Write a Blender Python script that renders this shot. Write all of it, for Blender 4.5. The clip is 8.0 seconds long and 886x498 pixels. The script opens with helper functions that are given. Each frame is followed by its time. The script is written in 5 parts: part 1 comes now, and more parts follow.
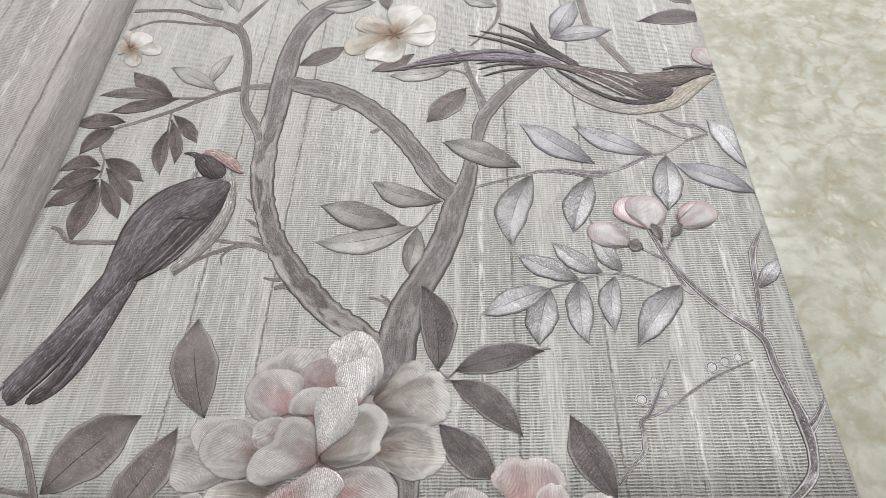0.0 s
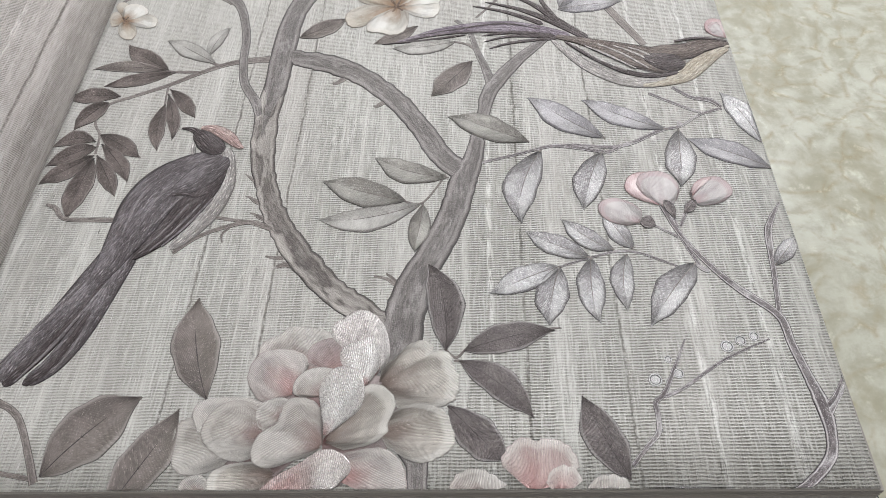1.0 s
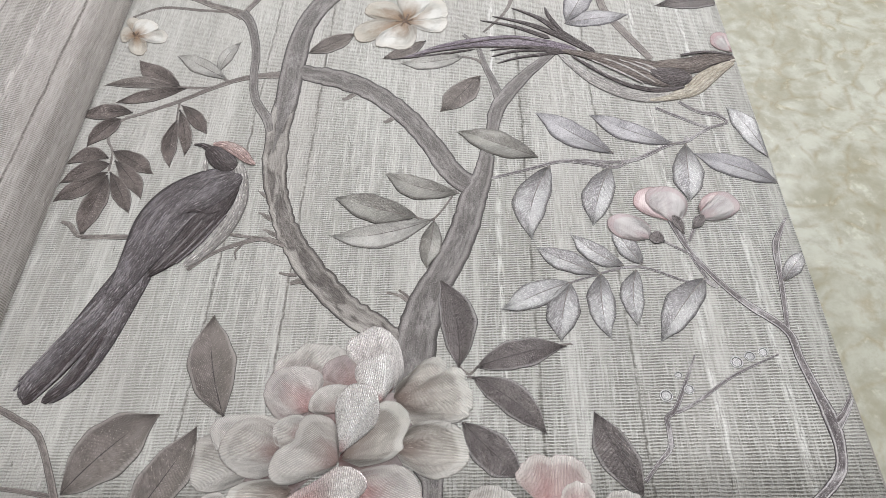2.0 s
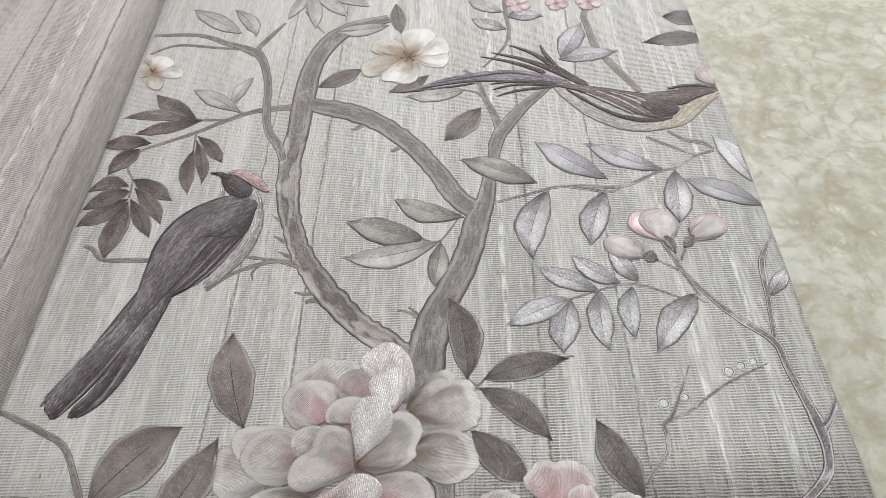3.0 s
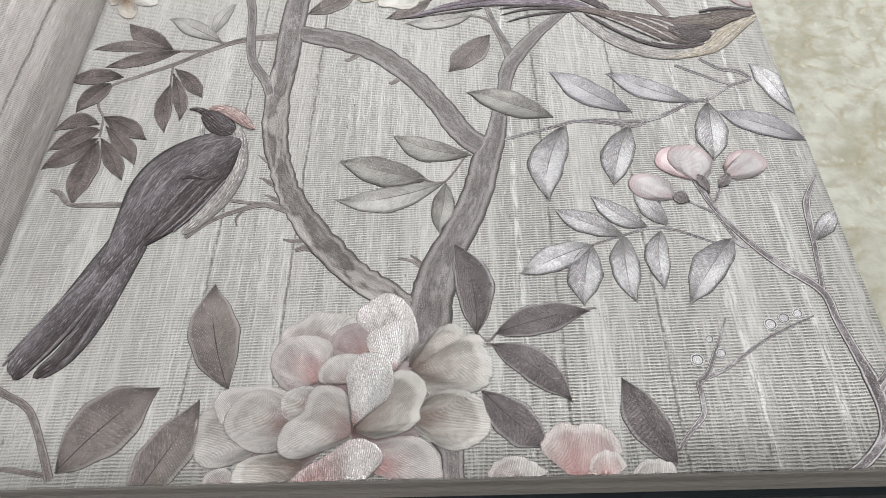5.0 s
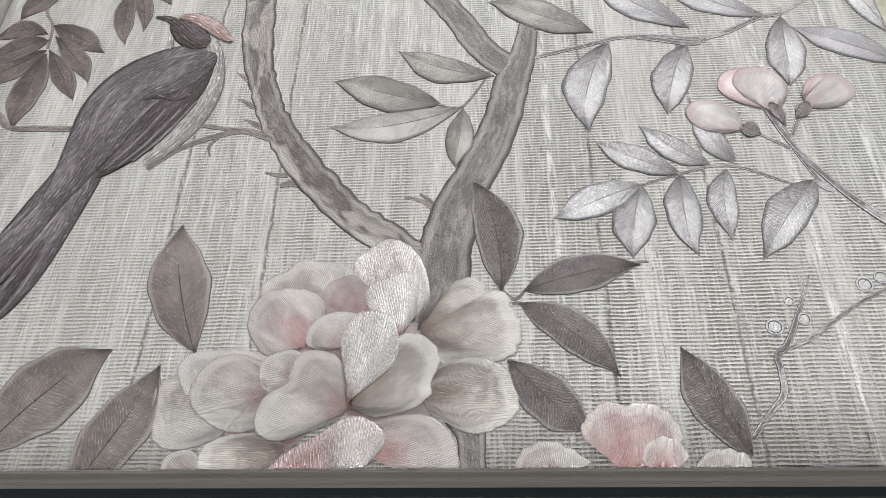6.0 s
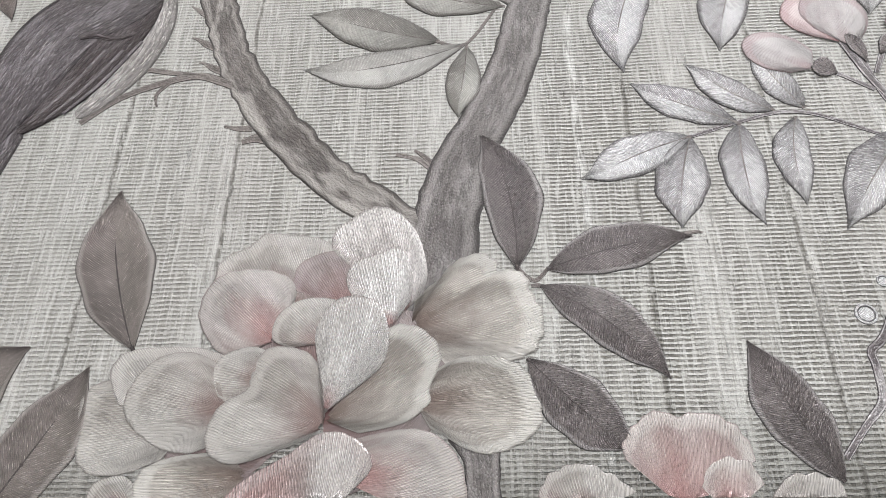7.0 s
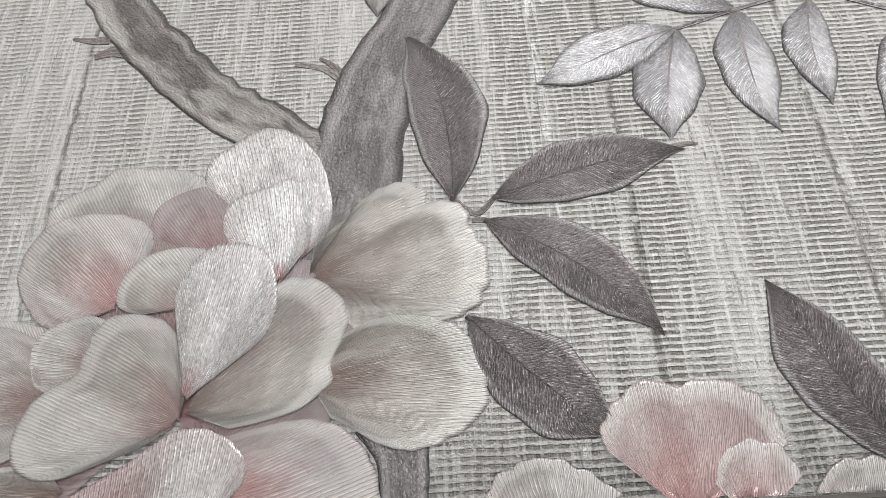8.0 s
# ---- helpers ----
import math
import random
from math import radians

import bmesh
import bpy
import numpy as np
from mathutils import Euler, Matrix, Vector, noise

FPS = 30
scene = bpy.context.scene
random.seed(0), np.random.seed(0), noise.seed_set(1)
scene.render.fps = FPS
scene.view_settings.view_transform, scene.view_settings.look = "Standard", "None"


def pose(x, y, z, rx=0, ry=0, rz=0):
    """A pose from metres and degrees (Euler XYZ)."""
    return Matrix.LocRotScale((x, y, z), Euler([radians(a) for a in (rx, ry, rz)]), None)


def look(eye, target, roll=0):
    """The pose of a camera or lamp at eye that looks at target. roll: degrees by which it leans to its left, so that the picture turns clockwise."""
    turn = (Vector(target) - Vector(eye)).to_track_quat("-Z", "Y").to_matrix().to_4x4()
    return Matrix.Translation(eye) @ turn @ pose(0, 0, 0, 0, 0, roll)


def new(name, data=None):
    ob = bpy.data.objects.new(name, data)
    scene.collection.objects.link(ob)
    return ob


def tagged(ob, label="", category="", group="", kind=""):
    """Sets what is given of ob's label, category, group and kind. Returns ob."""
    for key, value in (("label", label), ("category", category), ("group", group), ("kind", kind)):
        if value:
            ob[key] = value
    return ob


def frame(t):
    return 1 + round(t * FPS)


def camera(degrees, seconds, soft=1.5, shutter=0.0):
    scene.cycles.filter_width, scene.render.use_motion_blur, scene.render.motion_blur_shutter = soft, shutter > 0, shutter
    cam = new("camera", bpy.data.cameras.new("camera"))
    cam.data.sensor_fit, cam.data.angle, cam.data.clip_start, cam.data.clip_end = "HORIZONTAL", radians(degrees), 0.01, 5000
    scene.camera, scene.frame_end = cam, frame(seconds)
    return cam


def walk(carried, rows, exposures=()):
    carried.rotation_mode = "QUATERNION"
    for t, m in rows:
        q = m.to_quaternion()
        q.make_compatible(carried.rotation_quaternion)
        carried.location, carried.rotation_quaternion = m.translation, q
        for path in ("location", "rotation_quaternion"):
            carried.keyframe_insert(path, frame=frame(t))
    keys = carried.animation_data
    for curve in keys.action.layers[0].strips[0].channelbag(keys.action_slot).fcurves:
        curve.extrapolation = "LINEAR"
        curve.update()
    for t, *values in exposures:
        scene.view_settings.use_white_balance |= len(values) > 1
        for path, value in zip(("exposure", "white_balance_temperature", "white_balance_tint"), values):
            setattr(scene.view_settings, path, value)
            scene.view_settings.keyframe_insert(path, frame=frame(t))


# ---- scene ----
# ---- camera ----
cam = camera(70.0, 8.0, soft=0.7)
ROWS = [
    (0, (0.0728, -0.0841, 0.3642), (0.0416, 0.2042, -0.0432), -6.63),
    (0.5, (0.0693, -0.0837, 0.3573), (0.0398, 0.1978, -0.0550), -6.60),
    (1, (0.0662, -0.0797, 0.3532), (0.0359, 0.1965, -0.0624), -6.77),
    (1.5, (0.0608, -0.0739, 0.3527), (0.0313, 0.1993, -0.0650), -6.68),
    (2, (0.0593, -0.0735, 0.3643), (0.0287, 0.2027, -0.0514), -7.10),
    (2.2, (0.0597, -0.0828, 0.3773), (0.0292, 0.2018, -0.0327), -6.97),
    (3.3, (0.0474, -0.0959, 0.3810), (0.0266, 0.2019, -0.0201), -5.64),
    (3.5, (0.0494, -0.0938, 0.3755), (0.0290, 0.1978, -0.0302), -5.65),
    (4, (0.0477, -0.0882, 0.3695), (0.0289, 0.1970, -0.0408), -5.39),
    (4.2, (0.0452, -0.0890, 0.3647), (0.0266, 0.1957, -0.0459), -5.34),
    (5.3, (0.0438, -0.0659, 0.3236), (0.0163, 0.1980, -0.1001), -7.51),
    (5.5, (0.0405, -0.0596, 0.3127), (0.0167, 0.2018, -0.1128), -6.65),
    (6, (0.0312, -0.0458, 0.2733), (0.0056, 0.1942, -0.1646), -6.60),
    (6.5, (0.0277, -0.0300, 0.2428), (0.0014, 0.1948, -0.2031), -6.97),
    (7, (0.0279, -0.0172, 0.2187), (0.0014, 0.2033, -0.2293), -7.71),
    (7.5, (0.0252, -0.0128, 0.1870), (0.0079, 0.2032, -0.2636), -5.95),
    (8, (0.0439, -0.0095, 0.1527), (0.0309, 0.2122, -0.2952), -6.61),
]
walk(cam, [(t, look(eye, target, roll)) for t, eye, target, roll in ROWS], [(0, 0.02), (4.2, 0.03), (5.5, 0.10), (6.5, 0.10), (8, 0.04)])

# ---- light: a bright showroom with pale walls, three ceiling light panels ----
FLOOR_Z = -0.030
world = bpy.data.worlds.new("world")
scene.world = world
world.use_nodes = True
world.node_tree.nodes["Background"].inputs[0].default_value = (0.95, 0.97, 1.0, 1)
world.node_tree.nodes["Background"].inputs[1].default_value = 0.03
scene.view_settings.exposure = 0.0


def ceiling_lamp(name, x, y, sx, sy, watts, colour):
    data = bpy.data.lights.new(name, "AREA")
    data.shape, data.size, data.size_y = "RECTANGLE", sx, sy
    data.energy, data.color = watts, colour
    ob = new(name, data)
    ob.matrix_world = look((x, y, 2.60 + FLOOR_Z), (x, y, 0))
    return ob


ceiling_lamp("ceiling_lamp", 1.0, 2.3, 0.6, 1.2, 128, (0.95, 0.955, 1.0))
ceiling_lamp("ceiling_lamp", -1.1, 1.7, 0.6, 0.6, 9, (0.95, 0.955, 1.0))
ceiling_lamp("ceiling_lamp", -0.6, -1.2, 0.6, 1.2, 34, (0.95, 0.955, 1.0))


# ---- materials ----
class Nodes:
    """A small writer of node trees."""

    def __init__(self, name):
        self.mat = bpy.data.materials.new(name)
        self.mat.use_nodes = True
        self.tree = self.mat.node_tree
        self.bsdf = self.tree.nodes["Principled BSDF"]

    def n(self, kind, **values):
        node = self.tree.nodes.new(kind)
        for key, value in values.items():
            if key == "operation":
                node.operation = value
            elif key == "blend":
                node.blend_type = value
            elif key == "uv":
                node.uv_map = value
        return node

    def link(self, a, b):
        self.tree.links.new(a, b)

    def put(self, socket, value):
        if isinstance(value, bpy.types.NodeSocket):
            self.link(value, socket)
        else:
            socket.default_value = value

    def math(self, op, a, b=0.0, c=0.0):
        node = self.n("ShaderNodeMath", operation=op)
        self.put(node.inputs[0], a), self.put(node.inputs[1], b), self.put(node.inputs[2], c)
        return node.outputs[0]

    def mix(self, fac, a, b, blend="MIX"):
        node = self.n("ShaderNodeMixRGB", blend=blend)
        self.put(node.inputs[0], fac), self.put(node.inputs[1], a), self.put(node.inputs[2], b)
        return node.outputs[0]

    def noise(self, vector, scale, detail=3.0, rough=0.5):
        node = self.n("ShaderNodeTexNoise")
        self.put(node.inputs["Vector"], vector)
        node.inputs["Scale"].default_value, node.inputs["Detail"].default_value = scale, detail
        node.inputs["Roughness"].default_value = rough
        return node.outputs[0]

    def scaled(self, vector, x, y, z):
        node = self.n("ShaderNodeVectorMath", operation="MULTIPLY")
        self.put(node.inputs[0], vector)
        node.inputs[1].default_value = (x, y, z)
        return node.outputs[0]

    def ramp(self, value, lo, hi, to_lo=0.0, to_hi=1.0):
        node = self.n("ShaderNodeMapRange")
        self.put(node.inputs[0], value)
        for k, v in zip((1, 2, 3, 4), (lo, hi, to_lo, to_hi)):
            node.inputs[k].default_value = v
        return node.outputs[0]

    def xyz(self, vector):
        node = self.n("ShaderNodeSeparateXYZ")
        self.put(node.inputs[0], vector)
        return node.outputs

    def joined(self, x, y, z=0.0):
        node = self.n("ShaderNodeCombineXYZ")
        self.put(node.inputs[0], x), self.put(node.inputs[1], y), self.put(node.inputs[2], z)
        return node.outputs[0]

    def place(self):
        return self.n("ShaderNodeTexCoord").outputs["Object"]

    def uv(self, name):
        return self.n("ShaderNodeUVMap", uv=name).outputs[0]

    def random(self):
        return self.n("ShaderNodeObjectInfo").outputs["Random"]

    def done(self, colour, rough, metal=0.0, height=None, depth=0.001, strength=1.0, spec=0.5):
        self.put(self.bsdf.inputs["Base Color"], colour)
        self.put(self.bsdf.inputs["Roughness"], rough)
        self.put(self.bsdf.inputs["Metallic"], metal)
        self.put(self.bsdf.inputs["Specular IOR Level"], spec)
        if height is not None:
            bump = self.n("ShaderNodeBump")
            bump.inputs["Strength"].default_value, bump.inputs["Distance"].default_value = strength, depth
            self.put(bump.inputs["Height"], height)
            self.link(bump.outputs[0], self.bsdf.inputs["Normal"])
        return self.mat


def rgb(r, g, b):
    return (r, g, b, 1.0)


RIB = 0.00185  # the pitch of the woven ribs


def grasscloth(name, shift=0.0, dark_seams=(), pale_seams=(), calm=0.5, shade_tint=(1.0, 1.0, 1.0)):
    """Wallpaper pressed and printed like a slubby woven grasscloth: fine ribs across, threads and streaks along.
    calm: how little the ribs show towards the gutter. shade_tint: a colour multiplied over the paper to paint in shade."""
    m = Nodes(name)
    uv = m.uv("weave")
    x, y, _ = m.xyz(uv)
    wide = m.noise(m.joined(x, m.math("MULTIPLY", y, 0.04), shift), 30.0, 3.0, 0.6)
    streak = m.noise(m.joined(x, m.math("MULTIPLY", y, 0.03), shift + 3.0), 180.0, 3.0, 0.6)
    thread = m.noise(m.joined(x, m.math("MULTIPLY", y, 0.07), shift + 7.0), 800.0, 2.0, 0.6)
    short = m.noise(m.joined(x, m.math("MULTIPLY", y, 0.16), shift + 11.0), 330.0, 3.0, 0.65)
    fine = m.noise(m.joined(x, y, shift), 1500.0, 2.0, 0.6)
    # ribs: one row to each pitch, broken into dashes by the threads
    wob = m.math("ADD", m.math("MULTIPLY", m.noise(m.joined(x, y, shift), 70.0, 2.0), 0.8), m.math("MULTIPLY", m.noise(m.joined(x, m.math("MULTIPLY", y, 0.25), shift + 5.0), 330.0, 2.0), 0.3))
    row = m.math("ADD", m.math("DIVIDE", y, RIB), wob)
    wave = m.math("SINE", m.math("MULTIPLY", row, 6.2832))
    cell = m.noise(m.joined(m.math("MULTIPLY", x, 520.0), m.math("MULTIPLY", m.math("FLOOR", m.math("ADD", row, 0.25)), 3.7), shift), 1.0, 3.0, 0.6)
    gap = m.math("MULTIPLY", m.ramp(wave, 0.20, -0.50), m.ramp(cell, 0.36, 0.48))
    gap = m.math("MULTIPLY", gap, m.ramp(thread, 0.62, 0.52, 0.25, 1.0))
    show = m.math("MULTIPLY", m.ramp(streak, 0.48, 0.64, 1.0, 0.35), m.ramp(wide, 0.46, 0.60, 1.0, 0.4))
    # rib contrast grows away from the gutter, the light's angle put into colour
    show = m.math("MULTIPLY", show, m.ramp(x, 0.10, 0.36, calm, 1.0))
    show = m.math("MULTIPLY", show, m.ramp(y, 0.18, 0.42, 1.0, 0.45))
    gap = m.math("MULTIPLY", gap, show)
    slub = m.math("MULTIPLY", m.ramp(short, 0.64, 0.70), m.ramp(fine, 0.35, 0.55))
    cut = m.ramp(short, 0.30, 0.25)
    bend = m.math("MULTIPLY", m.math("SUBTRACT", m.noise(m.joined(0.0, y, shift + 2.0), 30.0, 4.0, 0.7), 0.5), 0.006)
    for at in dark_seams:
        near = m.math("ABSOLUTE", m.math("SUBTRACT", m.math("ADD", x, bend), at))
        cut = m.math("MAXIMUM", cut, m.math("MULTIPLY", m.ramp(near, 0.0012, 0.0003), m.ramp(cell, 0.40, 0.55, 0.25, 1.0)))
    for at in pale_seams:
        near = m.math("ABSOLUTE", m.math("SUBTRACT", m.math("ADD", x, m.math("MULTIPLY", bend, -0.8)), at))
        slub = m.math("MAXIMUM", slub, m.math("MULTIPLY", m.ramp(near, 0.0026, 0.0010), m.ramp(short, 0.42, 0.56)))
    height = m.math("ADD", m.math("MULTIPLY", m.math("SUBTRACT", 1.0, gap), 1.0), m.math("MULTIPLY", thread, 0.8))
    height = m.math("ADD", height, m.math("ADD", m.math("MULTIPLY", slub, 0.8), m.math("MULTIPLY", fine, 0.5)))
    height = m.math("SUBTRACT", height, m.math("MULTIPLY", cut, 0.9))
    colour = m.mix(m.ramp(wide, 0.34, 0.66), rgb(0.395, 0.390, 0.366), rgb(0.480, 0.473, 0.455))
    colour = m.mix(m.ramp(streak, 0.36, 0.66), m.mix(0.22, colour, rgb(0.235, 0.232, 0.212)), m.mix(0.28, colour, rgb(0.58, 0.575, 0.555)))
    colour = m.mix(m.ramp(thread, 0.54, 0.66, 0.0, 0.34), colour, rgb(0.60, 0.60, 0.585))
    colour = m.mix(m.ramp(thread, 0.46, 0.36, 0.0, 0.42), colour, rgb(0.25, 0.24, 0.215))
    tint = m.noise(m.joined(x, m.math("MULTIPLY", y, 0.3), shift + 19.0), 14.0, 2.0)
    colour = m.mix(m.ramp(tint, 0.4, 0.7, 0.0, 0.4), colour, rgb(0.33, 0.305, 0.288))
    crest = m.math("MULTIPLY", m.ramp(wave, 0.3, 0.8), m.math("MULTIPLY", show, m.ramp(cell, 0.40, 0.6)))
    # highlights along the rib crests, painted
    colour = m.mix(m.math("MULTIPLY", crest, 0.6), colour, rgb(0.66, 0.65, 0.64))
    # rib valleys: dark print and painted shade together
    colour = m.mix(m.math("MULTIPLY", gap, 0.88), colour, rgb(0.135, 0.126, 0.108))
    colour = m.mix(m.math("MULTIPLY", slub, 0.62), colour, rgb(0.78, 0.775, 0.76))
    colour = m.mix(m.math("MULTIPLY", cut, 0.65), colour, rgb(0.11, 0.10, 0.085))
    # shade of the rolled-up page, multiplied into the paper colour
    colour = m.mix(1.0, colour, rgb(*shade_tint), "MULTIPLY")
    rough = m.ramp(fine, 0.3, 0.7, 0.30, 0.52)
    return m.done(colour, rough, 0.1, height, 0.0009, 1.0)


def foil(name, one, two, hatch=0.0009, slant=0.9, metal=0.3, rough=0.38, rim=(0.5, 0.48, 0.48), base=None, reach=0.5, deep=0.0006, lines=0.6, gain=2.0, sparkle=0.45, root=0.0, outline=0.9, flank=(-0.45, -1.0, 0.35)):
    """Printed and pressed relief: two-toned, with engraved hatching that runs out from the middle rib.
    one, two: the colours of both halves. base: a tint that washes in from the foot of the petal and along one side.
    root: how far the print darkens towards the stalk. outline: the strength of the inked edge. flank: where and
    how strongly the tint comes in from one side.
    lines, gain: how strongly the hatching is inked, and how bright the highlights painted on its ridges are.
    sparkle: the strength of the painted glints."""
    m = Nodes(name)
    x, y, _ = m.xyz(m.uv("fan"))
    u, v, _ = m.xyz(m.uv("unit"))
    edge = m.xyz(m.uv("rim"))[0]
    rand = m.math("MULTIPLY", m.random(), 37.0)
    vec = m.joined(x, y, rand)
    side = m.math("ABSOLUTE", y)
    across = m.math("MULTIPLY", side, -1.0) if slant > 0.3 else y
    run = m.math("ADD", m.math("MULTIPLY", x, slant), across)
    lane = m.math("ADD", m.math("MULTIPLY", side if slant > 0.3 else x, slant if slant > 0.3 else 1.0), m.math("MULTIPLY", x, 0.6 if slant > 0.3 else 0.0))
    wob = m.math("MULTIPLY", m.noise(vec, 75.0 if base else 170.0, 3.0, 0.6), 9.0 if base else 8.0)
    wave = m.math("SINE", m.math("ADD", m.math("MULTIPLY", run, 6.2832 / hatch), wob))
    dash = m.noise(m.joined(m.math("MULTIPLY", run, 1300.0), m.math("MULTIPLY", lane, 330.0), rand), 1.0, 2.0)
    line = m.math("MULTIPLY", m.ramp(wave, -0.2, 0.7), m.ramp(dash, 0.34, 0.52, 0.6 if base else 0.1, 1.0))
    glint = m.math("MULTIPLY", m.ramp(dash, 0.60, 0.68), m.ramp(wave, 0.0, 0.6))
    cloud = m.noise(vec, 55.0, 4.0, 0.6)
    fine = m.noise(vec, 1300.0, 2.0)
    if base:
        line = m.math("MULTIPLY", line, m.ramp(m.noise(vec, 95.0, 3.0, 0.6), 0.36, 0.60, 0.35, 1.0))
    half = m.ramp(m.math("ADD", v, m.math("MULTIPLY", m.math("SUBTRACT", cloud, 0.5), 0.4)), -0.06, 0.06)
    colour = m.mix(half, rgb(*one), rgb(*two))
    # highlight tone, painted in clouds and along the ridges
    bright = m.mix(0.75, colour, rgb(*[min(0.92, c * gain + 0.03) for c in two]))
    deepc = m.mix(0.55, colour, rgb(*[c * 0.4 for c in one]))
    colour = m.mix(m.ramp(cloud, 0.46, 0.66, 0.0, 0.75), colour, bright)
    colour = m.mix(m.ramp(cloud, 0.48, 0.30, 0.0, 0.65), colour, deepc)
    if base:
        ragged = m.math("MULTIPLY", m.math("SUBTRACT", cloud, 0.5), 0.7)
        wash = m.ramp(m.math("ADD", u, ragged), 0.08, reach, 1.0, 0.0)
        fold = m.ramp(m.math("ADD", v, ragged), flank[0], flank[1], 0.0, flank[2])
        colour = m.mix(m.math("MAXIMUM", wash, fold), colour, rgb(*base))
    if base:
        bright = m.mix(1.0, colour, rgb(gain, gain, gain), "MULTIPLY")
        deepc = m.mix(1.0, colour, rgb(0.55, 0.52, 0.51), "MULTIPLY")
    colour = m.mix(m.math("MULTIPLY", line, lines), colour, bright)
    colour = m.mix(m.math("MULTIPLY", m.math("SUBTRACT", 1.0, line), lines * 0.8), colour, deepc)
    # short glints of the metallic ink, painted into the colour
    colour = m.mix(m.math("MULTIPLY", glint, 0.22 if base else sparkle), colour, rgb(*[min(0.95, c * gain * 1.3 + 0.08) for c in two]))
    if root:
        ragged = m.math("MULTIPLY", m.math("SUBTRACT", m.noise(m.joined(m.math("MULTIPLY", run, 900.0), m.math("MULTIPLY", lane, 90.0), rand), 1.0, 3.0), 0.5), 0.9)
        inked = m.math("MAXIMUM", m.ramp(m.math("ADD", u, ragged), 0.10, 0.55, 1.0, 0.0), m.ramp(m.math("ADD", v, ragged), 0.55, 0.95, 0.0, 0.8))
        colour = m.mix(m.math("MULTIPLY", inked, root), colour, rgb(*[c * 0.42 for c in one]))
    # pale rims on dark leaves and umber petals are painted edge highlights
    colour = m.mix(m.ramp(edge, 0.82 if base else 0.78, 0.88 if base else 0.87, 0.0, 0.6 if base else 0.8), colour, m.mix(m.math("MULTIPLY", line, 0.7 if base else 0.35), rgb(*rim), bright))
    colour = m.mix(m.ramp(edge, 0.975 if base else 0.93, 0.998 if base else 0.97, 0.0, outline * (0.6 if base else 1.0)), colour, rgb(*[c * (0.42 if base else 0.25) for c in (base or one)]))
    height = m.math("ADD", line, m.math("MULTIPLY", fine, 0.12 if base else 0.5))
    return m.done(colour, m.ramp(fine, 0.3, 0.7, rough - 0.10, rough + 0.12), metal, height, deep * 1.4, 1.0)


def bark(name, one, two, pale, metal=0.2, rough=0.40, rows=0.0, worn=0.0, bead=0.0):
    """Printed bark: long strokes along the branch, pale worn patches, dark outline. rows: pitch of engraved lines along
    it. worn: large flaked patches with a dark lower side instead of specks. bead: how bright the highlight painted
    along the raised edges is."""
    m = Nodes(name)
    x, y, _ = m.xyz(m.uv("fan"))
    u, v, _ = m.xyz(m.uv("unit"))
    vec = m.joined(x, y, m.math("MULTIPLY", m.random(), 37.0))
    along = m.noise(m.scaled(vec, 0.30, 1.0, 1.0), 560.0, 4.0, 0.65)
    patch = m.noise(m.scaled(vec, 0.42, 1.0, 1.0), 95.0, 3.0, 0.55)
    fine = m.noise(m.scaled(vec, 0.6, 1.0, 1.0), 1500.0, 2.0)
    sway = m.math("ADD", v, m.math("MULTIPLY", m.math("SUBTRACT", patch, 0.5), 1.6))
    colour = m.mix(m.ramp(patch, 0.38, 0.60), rgb(*one), rgb(*two))
    colour = m.mix(m.ramp(patch, 0.52, 0.60, 0.0, 0.35 if worn else 0.55), colour, rgb(*pale))
    colour = m.mix(m.ramp(along, 0.46, 0.58, 0.0, 0.6), colour, rgb(*[c * 0.5 for c in one]))
    colour = m.mix(m.ramp(fine, 0.58, 0.66, 0.0, 0.25 if worn else 0.5), colour, rgb(*[min(1.0, c * 1.3) for c in pale]))
    if worn:
        flake = m.noise(m.scaled(vec, 0.35, 1.0, 1.0), 60.0, 4.0, 0.5)
        colour = m.mix(m.ramp(flake, 0.50, 0.55, 0.0, 0.8 * worn), colour, rgb(*pale))
        colour = m.mix(m.math("MULTIPLY", m.ramp(flake, 0.44, 0.48), m.ramp(flake, 0.52, 0.49, 0.0, 0.75 * worn)), colour, rgb(*[c * 0.55 for c in one]))
    colour = m.mix(m.ramp(sway, -0.2, -0.8, 0.0, 0.6), colour, rgb(*[c * 0.6 for c in one]))
    height = m.math("ADD", m.math("MULTIPLY", along, 1.2), m.math("MULTIPLY", fine, 0.8))
    if rows:
        dash = m.noise(m.joined(m.math("MULTIPLY", x, 260.0), m.math("MULTIPLY", y, 1500.0), m.math("MULTIPLY", m.random(), 9.0)), 1.0, 2.0)
        # pale dashes: glints on the plumage, painted in
        colour = m.mix(m.ramp(dash, 0.60, 0.67, 0.0, 0.7), colour, rgb(*[min(0.9, c * 1.7) for c in pale]))
        height = m.math("ADD", height, m.math("MULTIPLY", m.ramp(dash, 0.5, 0.67), 0.6))
        groove = m.math("SINE", m.math("ADD", m.math("MULTIPLY", y, 6.2832 / rows), m.math("MULTIPLY", patch, 5.0)))
        groove = m.ramp(groove, 0.3, 0.9)
        colour = m.mix(m.math("MULTIPLY", m.math("MULTIPLY", groove, m.ramp(along, 0.40, 0.58)), 0.55), colour, rgb(*[c * 0.45 for c in one]))
        height = m.math("SUBTRACT", height, m.math("MULTIPLY", groove, 0.35))
    edge = m.math("ABSOLUTE", v)
    if bead:
        # edge light on both raised sides, mixed into the colour
        strip = m.math("MULTIPLY", m.ramp(edge, 0.50, 0.62), m.ramp(edge, 0.84, 0.74))
